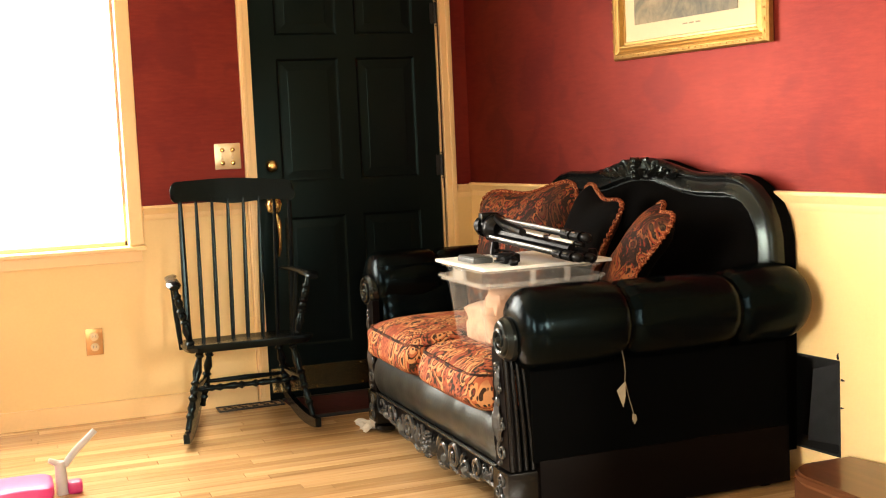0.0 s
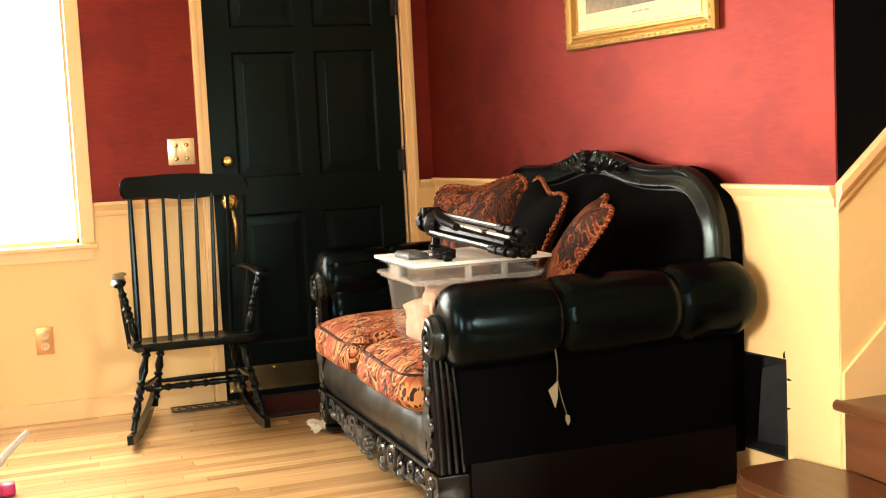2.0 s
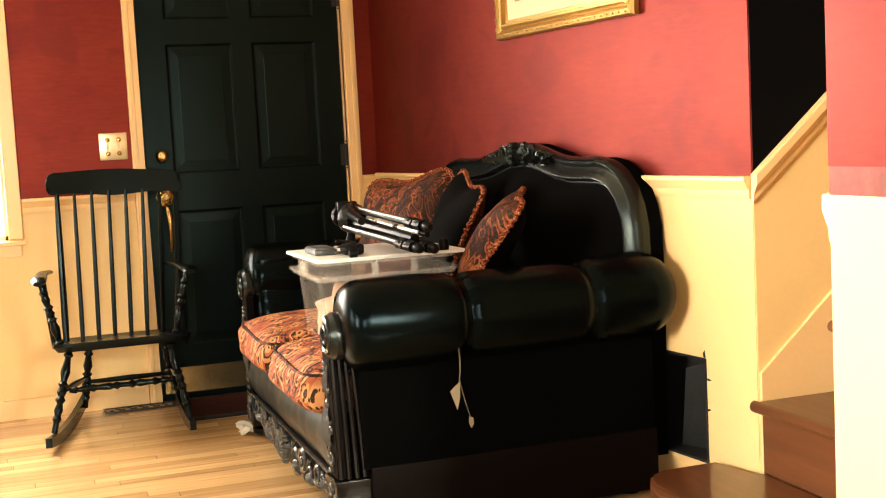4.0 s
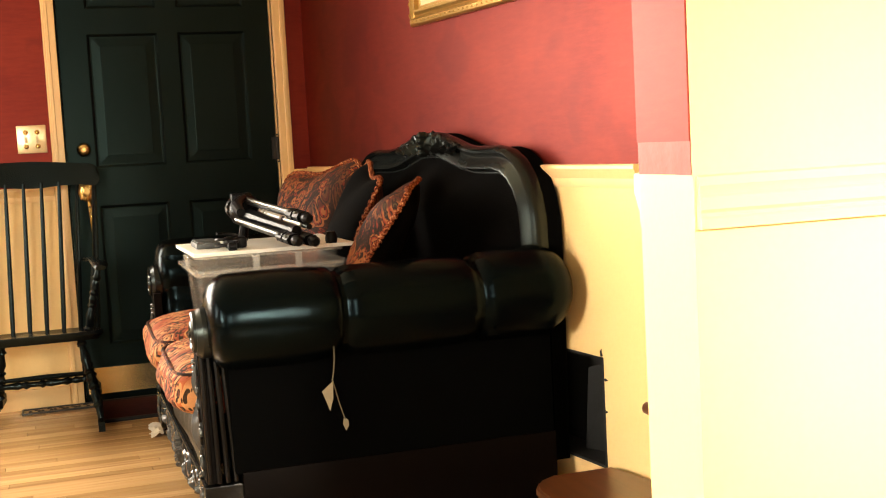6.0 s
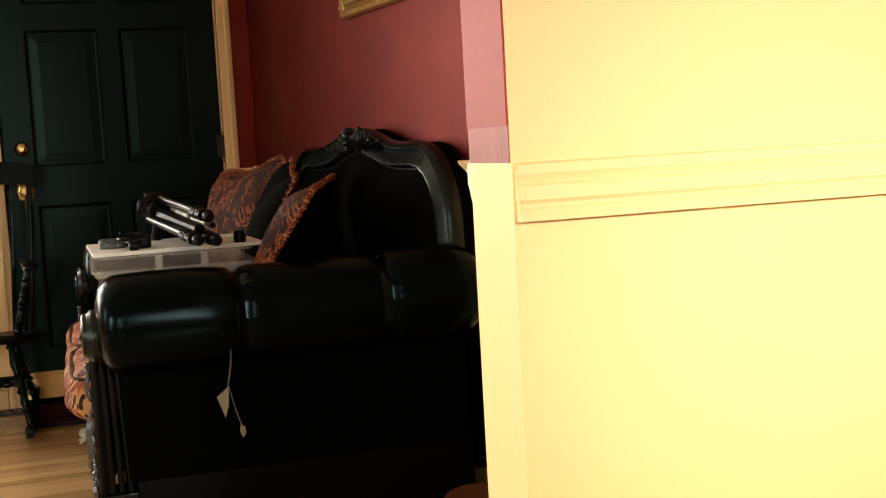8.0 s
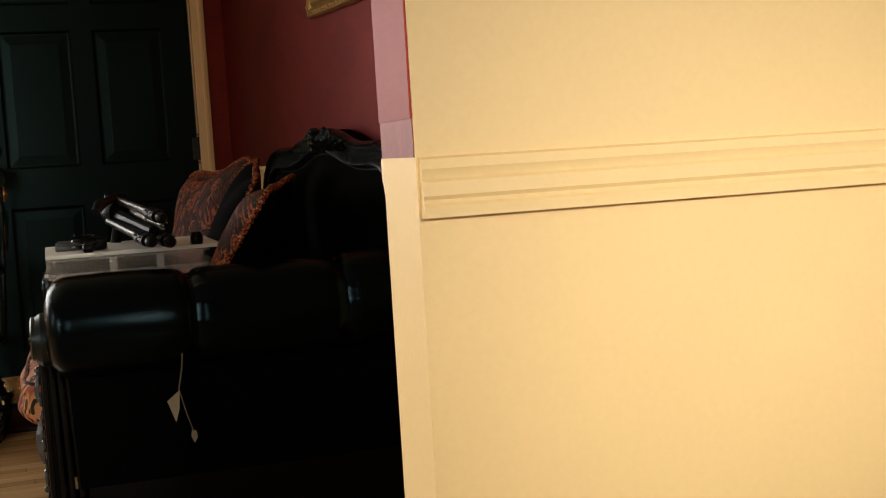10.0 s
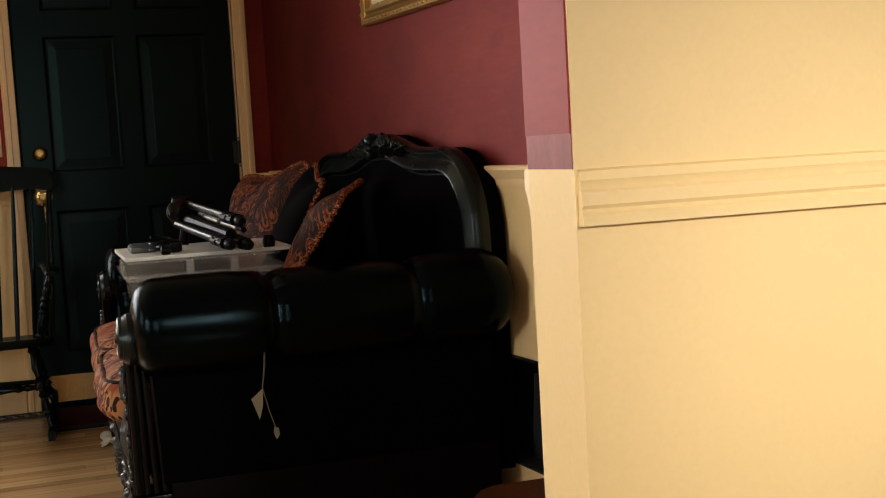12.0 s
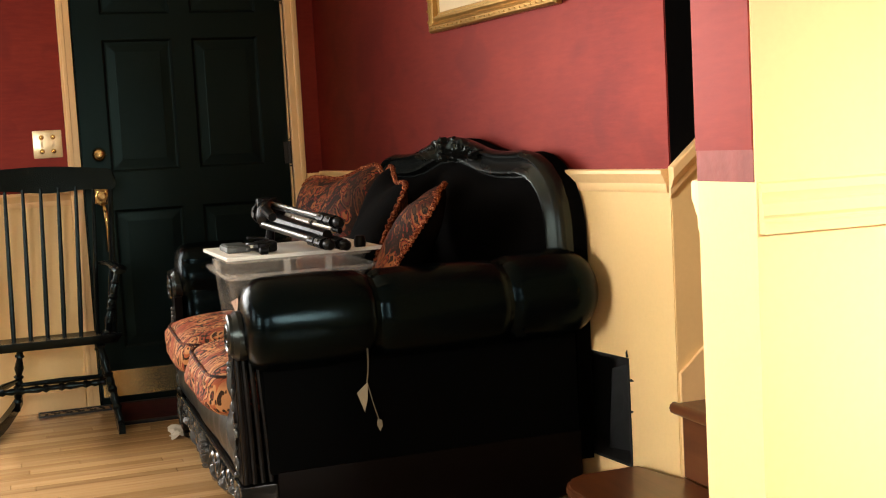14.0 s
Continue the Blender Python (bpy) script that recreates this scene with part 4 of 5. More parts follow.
for z in (0.99, 1.01, 1.03, 1.048):
    tube(bm, [(2.165, YB, z), (2.145, YB, z), (2.138, YB, z)], [0.014, 0.012, 0.004], 10)
part("crest_carving", bm, CARVED, frame_part, "carved leaf and scroll crest")


for ob in sofa.children_recursive:
    splay(ob)


def ring_path(w, h, n=64, power=7.0):
    out = []
    for i in range(n):
        a = 2 * math.pi * i / n
        c, s = math.cos(a), math.sin(a)
        q = (abs(c) ** power + abs(s) ** power) ** (-1 / power)
        pinch = 1 + 0.07 * (math.cos(4 * a + math.pi))
        out.append((w / 2 * c * q * pinch, h / 2 * s * q * pinch))
    return out


def throw_pillow(m, w, h, thick, material, label, seed):
    """A stuffed square pillow with a twisted fringe round its seam; local z is its thickness."""
    o = m.translation
    pil = thing("throw_pillow", o.x, o.y, o.z, label, "pillow", "pillows on the loveseat")
    bm = bmesh.new()
    rim = ring_path(w, h)

    def face(sign):
        def at(u, v):
            i = u * len(rim)
            p, q = rim[int(i) % len(rim)], rim[(int(i) + 1) % len(rim)]
            k = i - int(i)
            x, y = p[0] + (q[0] - p[0]) * k, p[1] + (q[1] - p[1]) * k
            z = thick / 2 * (1 - v ** 2.6) ** 0.8 * (1 + 0.25 * noise.noise(Vector((x * v * 6 + seed, y * v * 6, sign))))
            sag = 0.018 * noise.noise(Vector((x * 4, y * 4, seed)))
            return m @ Vector((x * v, y * v, sign * z + sag * v))
        return at
    for sign in (-1, 1):
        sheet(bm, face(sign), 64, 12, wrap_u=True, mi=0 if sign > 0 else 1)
    bmesh.ops.remove_doubles(bm, verts=bm.verts[:], dist=0.0004)
    part("cover", bm, material, pil)
    bm = bmesh.new()
    pts, rad = [], []
    for i in range(len(rim) * 4 + 1):
        k = i / 4
        p, q = rim[int(k) % len(rim)], rim[(int(k) + 1) % len(rim)]
        f = k - int(k)
        x, y = p[0] + (q[0] - p[0]) * f, p[1] + (q[1] - p[1]) * f
        sag = 0.018 * noise.noise(Vector((x * 4, y * 4, seed)))
        pts.append(m @ Vector((x * 1.02, y * 1.02, sag + 0.003 * math.sin(i * 2.1))))
        rad.append(0.0075 + 0.001 * math.sin(i * 1.7) + 0.0035 * noise.noise(Vector((i * 0.9, seed, 0))))
    tube(bm, pts, rad, 6, cap=False)
    part("fringe", bm, FRINGE, pil, "rust and gold twisted fringe")
    return pil


def facing(centre, normal, up_turn):
    """A pose whose local z looks along normal, turned by up_turn degrees in its plane; local y is up."""
    z = Vector(normal).normalized()
    x = Vector((0, 0, 1)).cross(z).normalized()
    y = z.cross(x)
    r = Matrix((x, y, z)).transposed().to_4x4()
    return Matrix.Translation(centre) @ r @ Matrix.Rotation(radians(up_turn), 4, "Z")


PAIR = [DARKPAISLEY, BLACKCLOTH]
throw_pillow(facing((1.905, 4.265, 0.722), (-0.93, -0.25, 0.3), 6), 0.54, 0.47, 0.18, PAIR, "large dark paisley throw pillow with a twisted rust fringe", 1.0)
# dark cloth turned outward puts this pillow's shade into its colour
throw_pillow(facing((1.925, 3.8, 0.744), (-0.9, 0.09, 0.4), -10), 0.39, 0.43, 0.13, PAIR[::-1], "throw pillow, its visible face darkened for shade, edged with rust fringe", 2.0)
throw_pillow(facing((1.924, 3.398, 0.757), (-0.8, 0.25, 0.55), -9), 0.31, 0.35, 0.13, PAIR, "dark paisley throw pillow leaning on the sofa back and arm", 3.0)



# ---- rocking chair ----
def rocking_chair():
    ch = thing("rocking_chair", 0.93, 4.95, 0, "black painted wooden rocking chair with a spindle back", "rocking chair")
    CX = 0.925

    # saddle seat
    bm = bmesh.new()
    top, low = [], []
    n = 36
    for i in range(n):
        a = 2 * math.pi * i / n
        c, s = math.cos(a), math.sin(a)
        q = (abs(c) ** 9 + abs(s) ** 9) ** (-1 / 9)
        x, y = CX + (0.25 if c < 0 else 0.275) * c * q * (1.0 if s < 0 else 0.94), 4.97 + 0.215 * s * q
        top.append((x, y, 0.39 - 0.09 * (y - 4.75)))
        low.append((CX + (x - CX) * 0.93, 4.97 + (y - 4.97) * 0.93, 0.356 - 0.09 * (y - 4.75)))
    def dish(u, v):
        i = round(u * n) % n
        x, y, z = top[i]
        return (CX + (x - CX) * v, 4.97 + (y - 4.97) * v, z - 0.016 * (1 - v * v))
    sheet(bm, dish, n, 6, wrap_u=True)
    vt = [bm.verts.new(p) for p in top]
    vm = [bm.verts.new((p[0], p[1], p[2] - 0.012)) for p in top]
    vl = [bm.verts.new(p) for p in low]
    for i in range(n):
        j = (i + 1) % n
        bm.faces.new((vt[i], vt[j], vm[j], vm[i]))
        bm.faces.new((vm[i], vm[j], vl[j], vl[i]))
    bm.faces.new(vl)
    bmesh.ops.remove_doubles(bm, verts=bm.verts[:], dist=0.0005)
    part("seat", bm, BLACKWOOD, ch)

    # crest rail, bowed back, with rounded upper corners
    bm = bmesh.new()
    def crest(u, v):
        x = CX + 0.048 + 0.268 * (2 * u - 1)
        e = abs(2 * u - 1)
        zt = 1.026 - 0.008 * (2 * u - 1) - 0.042 * (1 - math.sqrt(1 - (max(0, e - 0.86) / 0.141) ** 2)) + 0.006 * math.cos(e * 3)
        zb = 0.93 - 0.008 * (2 * u - 1) + 0.03 * (1 - math.sqrt(1 - (max(0, e - 0.9) / 0.101) ** 2)) - 0.006 * math.cos(e * 5)
        yy = 5.175 + 0.02 * (1 - e * e)
        k = (v * 4) % 4
        prof = ((0, -0.011), (1, -0.011), (1, 0.011), (0, 0.011), (0, -0.011))
        i = min(3, int(k))
        f = k - i
        h = prof[i][0] + (prof[i + 1][0] - prof[i][0]) * f
        d = prof[i][1] + (prof[i + 1][1] - prof[i][1]) * f
        return (x, yy + d + 0.02 * h, zb + (zt - zb) * h)
    g = sheet(bm, crest, 90, 16, wrap_v=True)
    bm.faces.new(g[0])
    bm.faces.new(g[-1][::-1])
    part("crest_rail", bm, BLACKWOOD, ch, smooth=50)

    # posts and spindles
    for i in range(8):
        k = i / 7
        xb = CX - 0.19 + 0.45 * k
        xt = CX - 0.18 + 0.475 * k
        r = 0.0085 if 0 < i < 7 else 0.0125
        bm = bmesh.new()
        turned(bm, (xb, 5.135 - 0.02 * (2 * k - 1) ** 2, 0.315), (xt, 5.185, 0.945), [(0, r * 0.9), (0.15, r * 1.12), (0.5, r * 1.05), (0.85, r * 0.9), (1, r * 0.7)], 10)
        part("spindle" if 0 < i < 7 else "back_post", bm, BLACKWOOD, ch)

    prof = [(0, 0.012), (0.07, 0.013), (0.1, 0.019), (0.13, 0.011), (0.2, 0.014), (0.3, 0.019), (0.38, 0.013), (0.41, 0.012), (0.44, 0.02), (0.47, 0.012), (0.53, 0.018), (0.58, 0.012), (0.62, 0.02), (0.66, 0.011), (0.74, 0.017), (0.8, 0.012), (0.84, 0.018), (0.88, 0.011), (1, 0.012)]
    for s in (-1, 1):
        # arm with a scrolled hand rest and turned supports
        bm = bmesh.new()
        xa = CX + s * 0.268 + (0.0 if s < 0 else 0.0)
        pts = [(CX + s * 0.235, 5.155, 0.63), (CX + s * 0.262, 5.05, 0.636), (xa, 4.94, 0.636), (xa + s * 0.008, 4.85, 0.632), (xa + s * 0.012, 4.80, 0.63), (xa + s * 0.012, 4.775, 0.622)]
        tube(bm, pts, [0.018, 0.021, 0.024, 0.028, 0.03, 0.02], 12, flat=0.5)
        part("arm", bm, BLACKWOOD, ch)
        bm = bmesh.new()
        turned(bm, (CX + s * 0.215, 4.86, 0.36), (xa + s * 0.006, 4.835, 0.622), prof, 12)
        part("arm_support", bm, BLACKWOOD, ch)
        bm = bmesh.new()
        turned(bm, (CX + s * 0.238, 5.0, 0.34), (CX + s * 0.262, 5.0, 0.628), [(0, 0.009), (0.5, 0.012), (1, 0.008)], 10)
        part("arm_spindle", bm, BLACKWOOD, ch)
        # legs
        bm = bmesh.new()
        turned(bm, (CX + s * 0.185, 4.83, 0.368), (CX - 0.268 if s < 0 else CX + 0.238, 4.74, 0.06), prof, 12)
        part("front_leg", bm, BLACKWOOD, ch)
        bm = bmesh.new()
        turned(bm, (CX - 0.105 if s < 0 else CX + 0.19, 5.1, 0.315), (CX - 0.135 if s < 0 else CX + 0.25, 5.2, 0.055), prof, 12)
        part("back_leg", bm, BLACKWOOD, ch)
        # rocker, a bent runner
        bm = bmesh.new()
        rows = []
        for i in range(25):
            k = i / 24
            y = 4.645 + 0.69 * k
            z = 0.004 + 0.30 * (y - 4.93) ** 2
            x = CX - 0.29 + 0.165 * k if s < 0 else CX + 0.235 + 0.018 * k
            h = 0.036 + 0.012 * math.sin(math.pi * k)
            rows.append([bm.verts.new(p) for p in ((x - 0.012, y, z), (x + 0.012, y, z), (x + 0.012, y, z + h), (x - 0.012, y, z + h))])
        for a, b in zip(rows, rows[1:]):
            for k in range(4):
                bm.faces.new((a[k], a[(k + 1) % 4], b[(k + 1) % 4], b[k]))
        bm.faces.new(rows[0][::-1])
        bm.faces.new(rows[-1])
        part("rocker", bm, BLACKWOOD, ch, smooth=30)
        bm = bmesh.new()
        turned(bm, (CX - 0.232 if s < 0 else CX + 0.215, 4.785, 0.205), (CX - 0.122 if s < 0 else CX + 0.222, 5.15, 0.185), [(0, 0.008), (0.5, 0.014), (1, 0.008)], 10)
        part("side_stretcher", bm, BLACKWOOD, ch)
    bm = bmesh.new()
    turned(bm, (CX - 0.2, 4.88, 0.19), (CX + 0.218, 4.88, 0.19), [(0, 0.008), (0.06, 0.015), (0.08, 0.009), (0.14, 0.014), (0.17, 0.009), (0.22, 0.016), (0.25, 0.01), (0.36, 0.015), (0.4, 0.01), (0.43, 0.017), (0.46, 0.01), (0.54, 0.01), (0.57, 0.017), (0.6, 0.01), (0.64, 0.015), (0.75, 0.01), (0.78, 0.016), (0.83, 0.009), (0.86, 0.014), (0.92, 0.009), (0.94, 0.015), (1, 0.008)], 12)
    part("front_stretcher", bm, BLACKWOOD, ch)
    bm = bmesh.new()
    turned(bm, (CX - 0.12, 5.16, 0.165), (CX + 0.228, 5.16, 0.165), [(0, 0.008), (0.5, 0.012), (1, 0.008)], 10)
    part("back_stretcher", bm, BLACKWOOD, ch)
    return ch


rocking_chair()


# ---- things on the sofa ----
def tub():
    t = thing("storage_tub", 1.615, 3.62, 0.46, "clear plastic storage tub half full of cloth, on the seat cushion", "storage box")
    X0, X1, Y0, Y1 = 1.402, 1.83, 3.425, 3.83

    def shell(z0, z1, i0, i1, wall=0.004):
        bm = bmesh.new()
        rows = []
        for z, i in ((z0, i0), (z1, i1)):
            r = 0.03
            row = []
            for cx, cy, a0 in ((X1 - i - r, Y1 - i - r, 0), (X0 + i + r, Y1 - i - r, 90), (X0 + i + r, Y0 + i + r, 180), (X1 - i - r, Y0 + i + r, 270)):
                for k in range(5):
                    a = radians(a0 + 22.5 * k)
                    row.append((cx + r * math.cos(a), cy + r * math.sin(a), z))
            rows.append([bm.verts.new(p) for p in row])
        n = len(rows[0])
        for k in range(n):
            bm.faces.new((rows[0][k], rows[0][(k + 1) % n], rows[1][(k + 1) % n], rows[1][k]))
        return bm, rows

    bm, rows = shell(0.472, 0.702, 0.045, 0.016)
    bm.faces.new(rows[0][::-1])
    part("body", bm, CLEARBOX, t)
    # stiffening ribs on the sides
    for y in (3.5, 3.75):
        bm = bmesh.new()
        tube(bm, [(X0 + 0.036, y, 0.5), (X0 + 0.018, y, 0.69)], 0.006, 8)
        part("rib", bm, CLEARBOX, t)
    # flange round the rim
    bm = bmesh.new()
    for z0, z1, i in ((0.7, 0.708, -0.006), (0.69, 0.7, 0.002)):
        b2, rows = shell(z0, z1, i, i)
        b2.faces.new(rows[0][::-1])
        b2.faces.new(rows[1])
        me = bpy.data.meshes.new("tmp")
        b2.to_mesh(me)
        b2.free()
        bm.from_mesh(me)
        bpy.data.meshes.remove(me)
    part("rim", bm, CLEARRIM, t)
    bm, rows = shell(0.709, 0.742, 0.026, 0.012)
    part("lid", bm, CLEARBOX, t)
    bm, rows = shell(0.738, 0.745, 0.004, 0.004)
    bm.faces.new(rows[0][::-1])
    bm.faces.new(rows[1])
    part("lid_rim", bm, CLEARRIM, t)
    for y0 in (3.56, 3.68):
        bm = bmesh.new()
        box(bm, 1.6 + (y0 - 3.6), 1.62 + (y0 - 3.6), Y0 - 0.008, Y0 + 0.004, 0.695, 0.742, bevel=0.003)
        part("latch", bm, CLEARRIM, t)
    bm = bmesh.new()
    box(bm, X0 - 0.004, X0 + 0.006, 3.58, 3.68, 0.702, 0.738, bevel=0.003)
    part("latch", bm, CLEARRIM, t)
    bm = bmesh.new()
    cushion(bm, (1.61, 3.62, 0.55), (0.31, 0.29, 0.15), 0.6, 8, 0.03, 5)
    part("folded_cloth", bm, CLOTH, t, "peach and cream folded cloth")
    bm = bmesh.new()
    cushion(bm, (1.55, 3.55, 0.61), (0.15, 0.14, 0.12), 0.6, 6, 0.05, 8)
    part("folded_cloth", bm, CLOTH, t, "peach and cream folded cloth")


tub()

bm = bmesh.new()
box(bm, 1.398, 1.85, 3.422, 3.832, 0.7462, 0.757, bevel=0.002)
bm.transform(Matrix.Translation((1.6, 3.6, 0)) @ Matrix.Rotation(radians(1.0), 4, "Z") @ Matrix.Translation((-1.6, -3.6, 0)))
single("drawing_board", bm, WHITEBOARD, "flat white board lying on the clear storage tub", "board", at=(1.6, 3.62, 0.746))


def tripod():
    t = thing("tripod", 1.64, 3.55, 0.757, "folded silver and black camera tripod lying on the white board", "tripod")
    A, B = Vector((1.602, 3.81, 0.85)), Vector((1.688, 3.285, 0.81))
    d = (B - A).normalized()
    side = d.cross(Vector((0, 0, 1))).normalized()
    up = side.cross(d)
    legs = ((0.032, 0.02), (-0.032, -0.004), (0.0, -0.045))
    offs = (up * 0.031 + side * -0.004, up * -0.033 + side * -0.022, up * -0.028 + side * 0.026)
    for k, o in enumerate(offs):
        leg = None
        for nm, f0, f1, w, m in (("leg", 0.03, 0.80, 0.0125, BLACKPLASTIC), ("clamp", 0.78, 0.86, 0.019, BLACKPLASTIC), ("lower_leg", 0.85, 0.93, 0.014, BLACKPLASTIC), ("clamp", 0.88, 0.955, 0.019, BLACKPLASTIC), ("foot", 0.95, 1.03, 0.0145, BLACKPLASTIC)):
            bm = bmesh.new()
            p0, p1 = A.lerp(B, f0) + o, A.lerp(B, f1) + o
            if nm == "foot":
                tube(bm, [p0, p0.lerp(p1, 0.3), p0.lerp(p1, 0.8), p1], [w * 0.7, w, w, w * 0.6], 14)
            else:
                tube(bm, [p0, p1], w * 1.15, 8, flat=0.8)
            ob = part(nm, bm, m, t if leg is None else leg)
            if leg is None:
                leg = ob
        # bright channel let into the leg's face
        bm = bmesh.new()
        face = (up * 0.6 + side * 0.8).normalized() if k == 0 else (up * 0.45 + side * 0.9).normalized()
        tube(bm, [A.lerp(B, 0.08) + o + face * 0.0105, A.lerp(B, 0.78) + o + face * 0.0105], 0.0068, 8)
        part("channel", bm, ALU, leg, "bright aluminium channel")
        for f in (0.815, 0.915):
            bm = bmesh.new()
            c0 = A.lerp(B, f) + o + face * 0.0195
            tube(bm, [c0 - d * 0.009, c0 + d * 0.009], 0.006, 6, flat=0.6)
            part("clamp_lever", bm, ALU, leg)
        bm = bmesh.new()
        q = A.lerp(B, 0.83) + o - side * 0.017
        tube(bm, [q, q - side * 0.008], [0.009, 0.006], 10)
        part("lever", bm, ALU, leg)
    # bright yoke that joins the two front legs at the head
    bm = bmesh.new()
    top, low = A.lerp(B, 0.09) + offs[0] + side * 0.013, A.lerp(B, 0.09) + offs[1] + side * 0.013
    mid = (top + low) / 2 - d * 0.035
    tube(bm, [top, top.lerp(mid, 0.35) - d * 0.012, mid, low.lerp(mid, 0.35) - d * 0.012, low], 0.0055, 8)
    part("yoke", bm, ALU, t, "bright aluminium yoke")
    # centre column with pale sleeves
    for f0, f1, r, m in ((0.12, 0.9, 0.008, BLACKPLASTIC), (0.16, 0.24, 0.0125, ALUPALE), (0.26, 0.3, 0.011, ALUPALE), (0.32, 0.52, 0.0135, ALUPALE), (0.58, 0.82, 0.0125, ALUPALE)):
        bm = bmesh.new()
        tube(bm, [A.lerp(B, f0) - side * 0.03, A.lerp(B, f1) - side * 0.03], r, 14)
        part("column" if m is BLACKPLASTIC else "sleeve", bm, m, t)
    # shoulder, pan head and knobs
    bm = bmesh.new()
    tube(bm, [A - d * 0.02, A + d * 0.01, A + d * 0.03, A + d * 0.06], [0.03, 0.048, 0.05, 0.034], 14)
    part("shoulder", bm, BLACKPLASTIC, t)
    bm = bmesh.new()
    for f, r in ((-0.02, 0.03), (-0.04, 0.038), (-0.06, 0.03)):
        tube(bm, [A + d * f, A + d * (f - 0.016)], r, 14)
    box(bm, A.x - 0.03, A.x + 0.035, A.y + 0.02, A.y + 0.055, A.z + 0.015, A.z + 0.05, bevel=0.006)
    head = part("pan_head", bm, BLACKPLASTIC, t)
    for o, ln in ((-side, 0.05), (up, 0.045), (side, 0.04)):
        bm = bmesh.new()
        p = A - d * 0.04
        tube(bm, [p + o * 0.015, p + o * (ln - 0.015), p + o * (ln - 0.014), p + o * ln], [0.006, 0.006, 0.014, 0.012], 12)
        part("knob", bm, BLACKPLASTIC, head)
    bm = bmesh.new()
    tube(bm, [A - d * 0.05 - side * 0.03, A - d * 0.055 - side * 0.055], [0.008, 0.008], 10)
    part("bolt", bm, ALUPALE, head)
    # pan handle and plate, lying back over the legs
    bm = bmesh.new()
    h0 = A + up * 0.04 + d * 0.02
    tube(bm, [h0, h0 + d * 0.1 + side * 0.05, h0 + d * 0.2 + side * 0.09, h0 + d * 0.36 + side * 0.13], [0.01, 0.011, 0.016, 0.012], 10)
    part("pan_handle", bm, BLACKPLASTIC, t)
    bm = bmesh.new()
    q0 = A + d * 0.06 - up * 0.012
    tube(bm, [q0, q0 + d * 0.2, q0 + d * 0.4], [0.022, 0.015, 0.015], 10)
    part("spreader", bm, BLACKPLASTIC, t)
    # struts that carry the shoulder on the board
    bm = bmesh.new()
    tube(bm, [A - up * 0.02 + d * 0.02, (A.x - 0.01, A.y - 0.03, 0.757)], [0.012, 0.016], 10)
    part("brace", bm, BLACKPLASTIC, t)


tripod()

# charger and a flat grey case beside the tripod
case = thing("gadget_case", 1.47, 3.62, 0.757, "flat dark grey electronics case on the white board", "case")
bm = bmesh.new()
box(bm, 1.425, 1.495, 3.56, 3.70, 0.7572, 0.775, bevel=0.005)
part("body", bm, GREYPLASTIC, case)
bm = bmesh.new()
box(bm, 1.43, 1.49, 3.565, 3.695, 0.7748, 0.778, bevel=0.002)
part("lid", bm, GREYPLASTIC, case)
ch = thing("charger", 1.52, 3.5, 0.757, "small black charger with a coiled cable on the board", "charger")
bm = bmesh.new()
cushion(bm, (1.53, 3.52, 0.774), (0.06, 0.075, 0.033), 0.2, 6, 0.01, 2)
part("body", bm, BLACKPLASTIC, ch)
bm = bmesh.new()
pts = [(1.50 + 0.03 * math.cos(a), 3.48 + 0.04 * math.sin(a), 0.762 + 0.0016 * i) for i, a in enumerate([0.6 * k for k in range(26)])]
tube(bm, pts, 0.004, 7)
part("cable", bm, BLACKPLASTIC, ch)
bm = bmesh.new()
tube(bm, [(1.495, 3.43, 0.769), (1.5, 3.43, 0.769), (1.52, 3.425, 0.769)], [0.007, 0.012, 0.011], 12)
part("plug", bm, BLACKPLASTIC, ch)

# white cap at the board's far side
bm = bmesh.new()
turned(bm, (1.79, 3.44, 0.757), (1.79, 3.44, 0.79), [(0, 0.016), (0.4, 0.018), (0.7, 0.016), (1, 0.012)], 16)
single("black_cap", bm, BLACKPLASTIC, "small black round cap on the white board", "cap", at=(1.79, 3.44, 0.757))

# paper tags hanging from the arm's seam
tag = thing("hang_tag", 1.69, 3.07, 0.52, "cardboard tags, coloured darker for shade, on a sofa arm string", "tag")
bm = bmesh.new()
tube(bm, [(1.706, 3.15, 0.535), (1.704, 3.11, 0.525), (1.698, 3.085, 0.49), (1.69, 3.066, 0.46), (1.684, 3.06, 0.437)], [0.0018, 0.0022, 0.0022, 0.002, 0.0015], 6)
part("string", bm, TWINE, tag)
bm = bmesh.new()
slab(bm, [(1.686, 3.058, 0.437), (1.655, 3.055, 0.413), (1.672, 3.05, 0.362), (1.682, 3.054, 0.392)], (0, 1, 0), 0.002)
part("card", bm, TAGCARD, tag)
bm = bmesh.new()
tube(bm, [(1.685, 3.06, 0.437), (1.698, 3.06, 0.38), (1.711, 3.06, 0.335)], 0.0015, 5)
part("string", bm, TWINE, tag)
bm = bmesh.new()
slab(bm, [(1.708, 3.06, 0.338), (1.719, 3.06, 0.333), (1.72, 3.058, 0.318), (1.712, 3.058, 0.305), (1.705, 3.058, 0.322)], (0, 1, 0), 0.002)
part("card", bm, TAGCARD, tag)

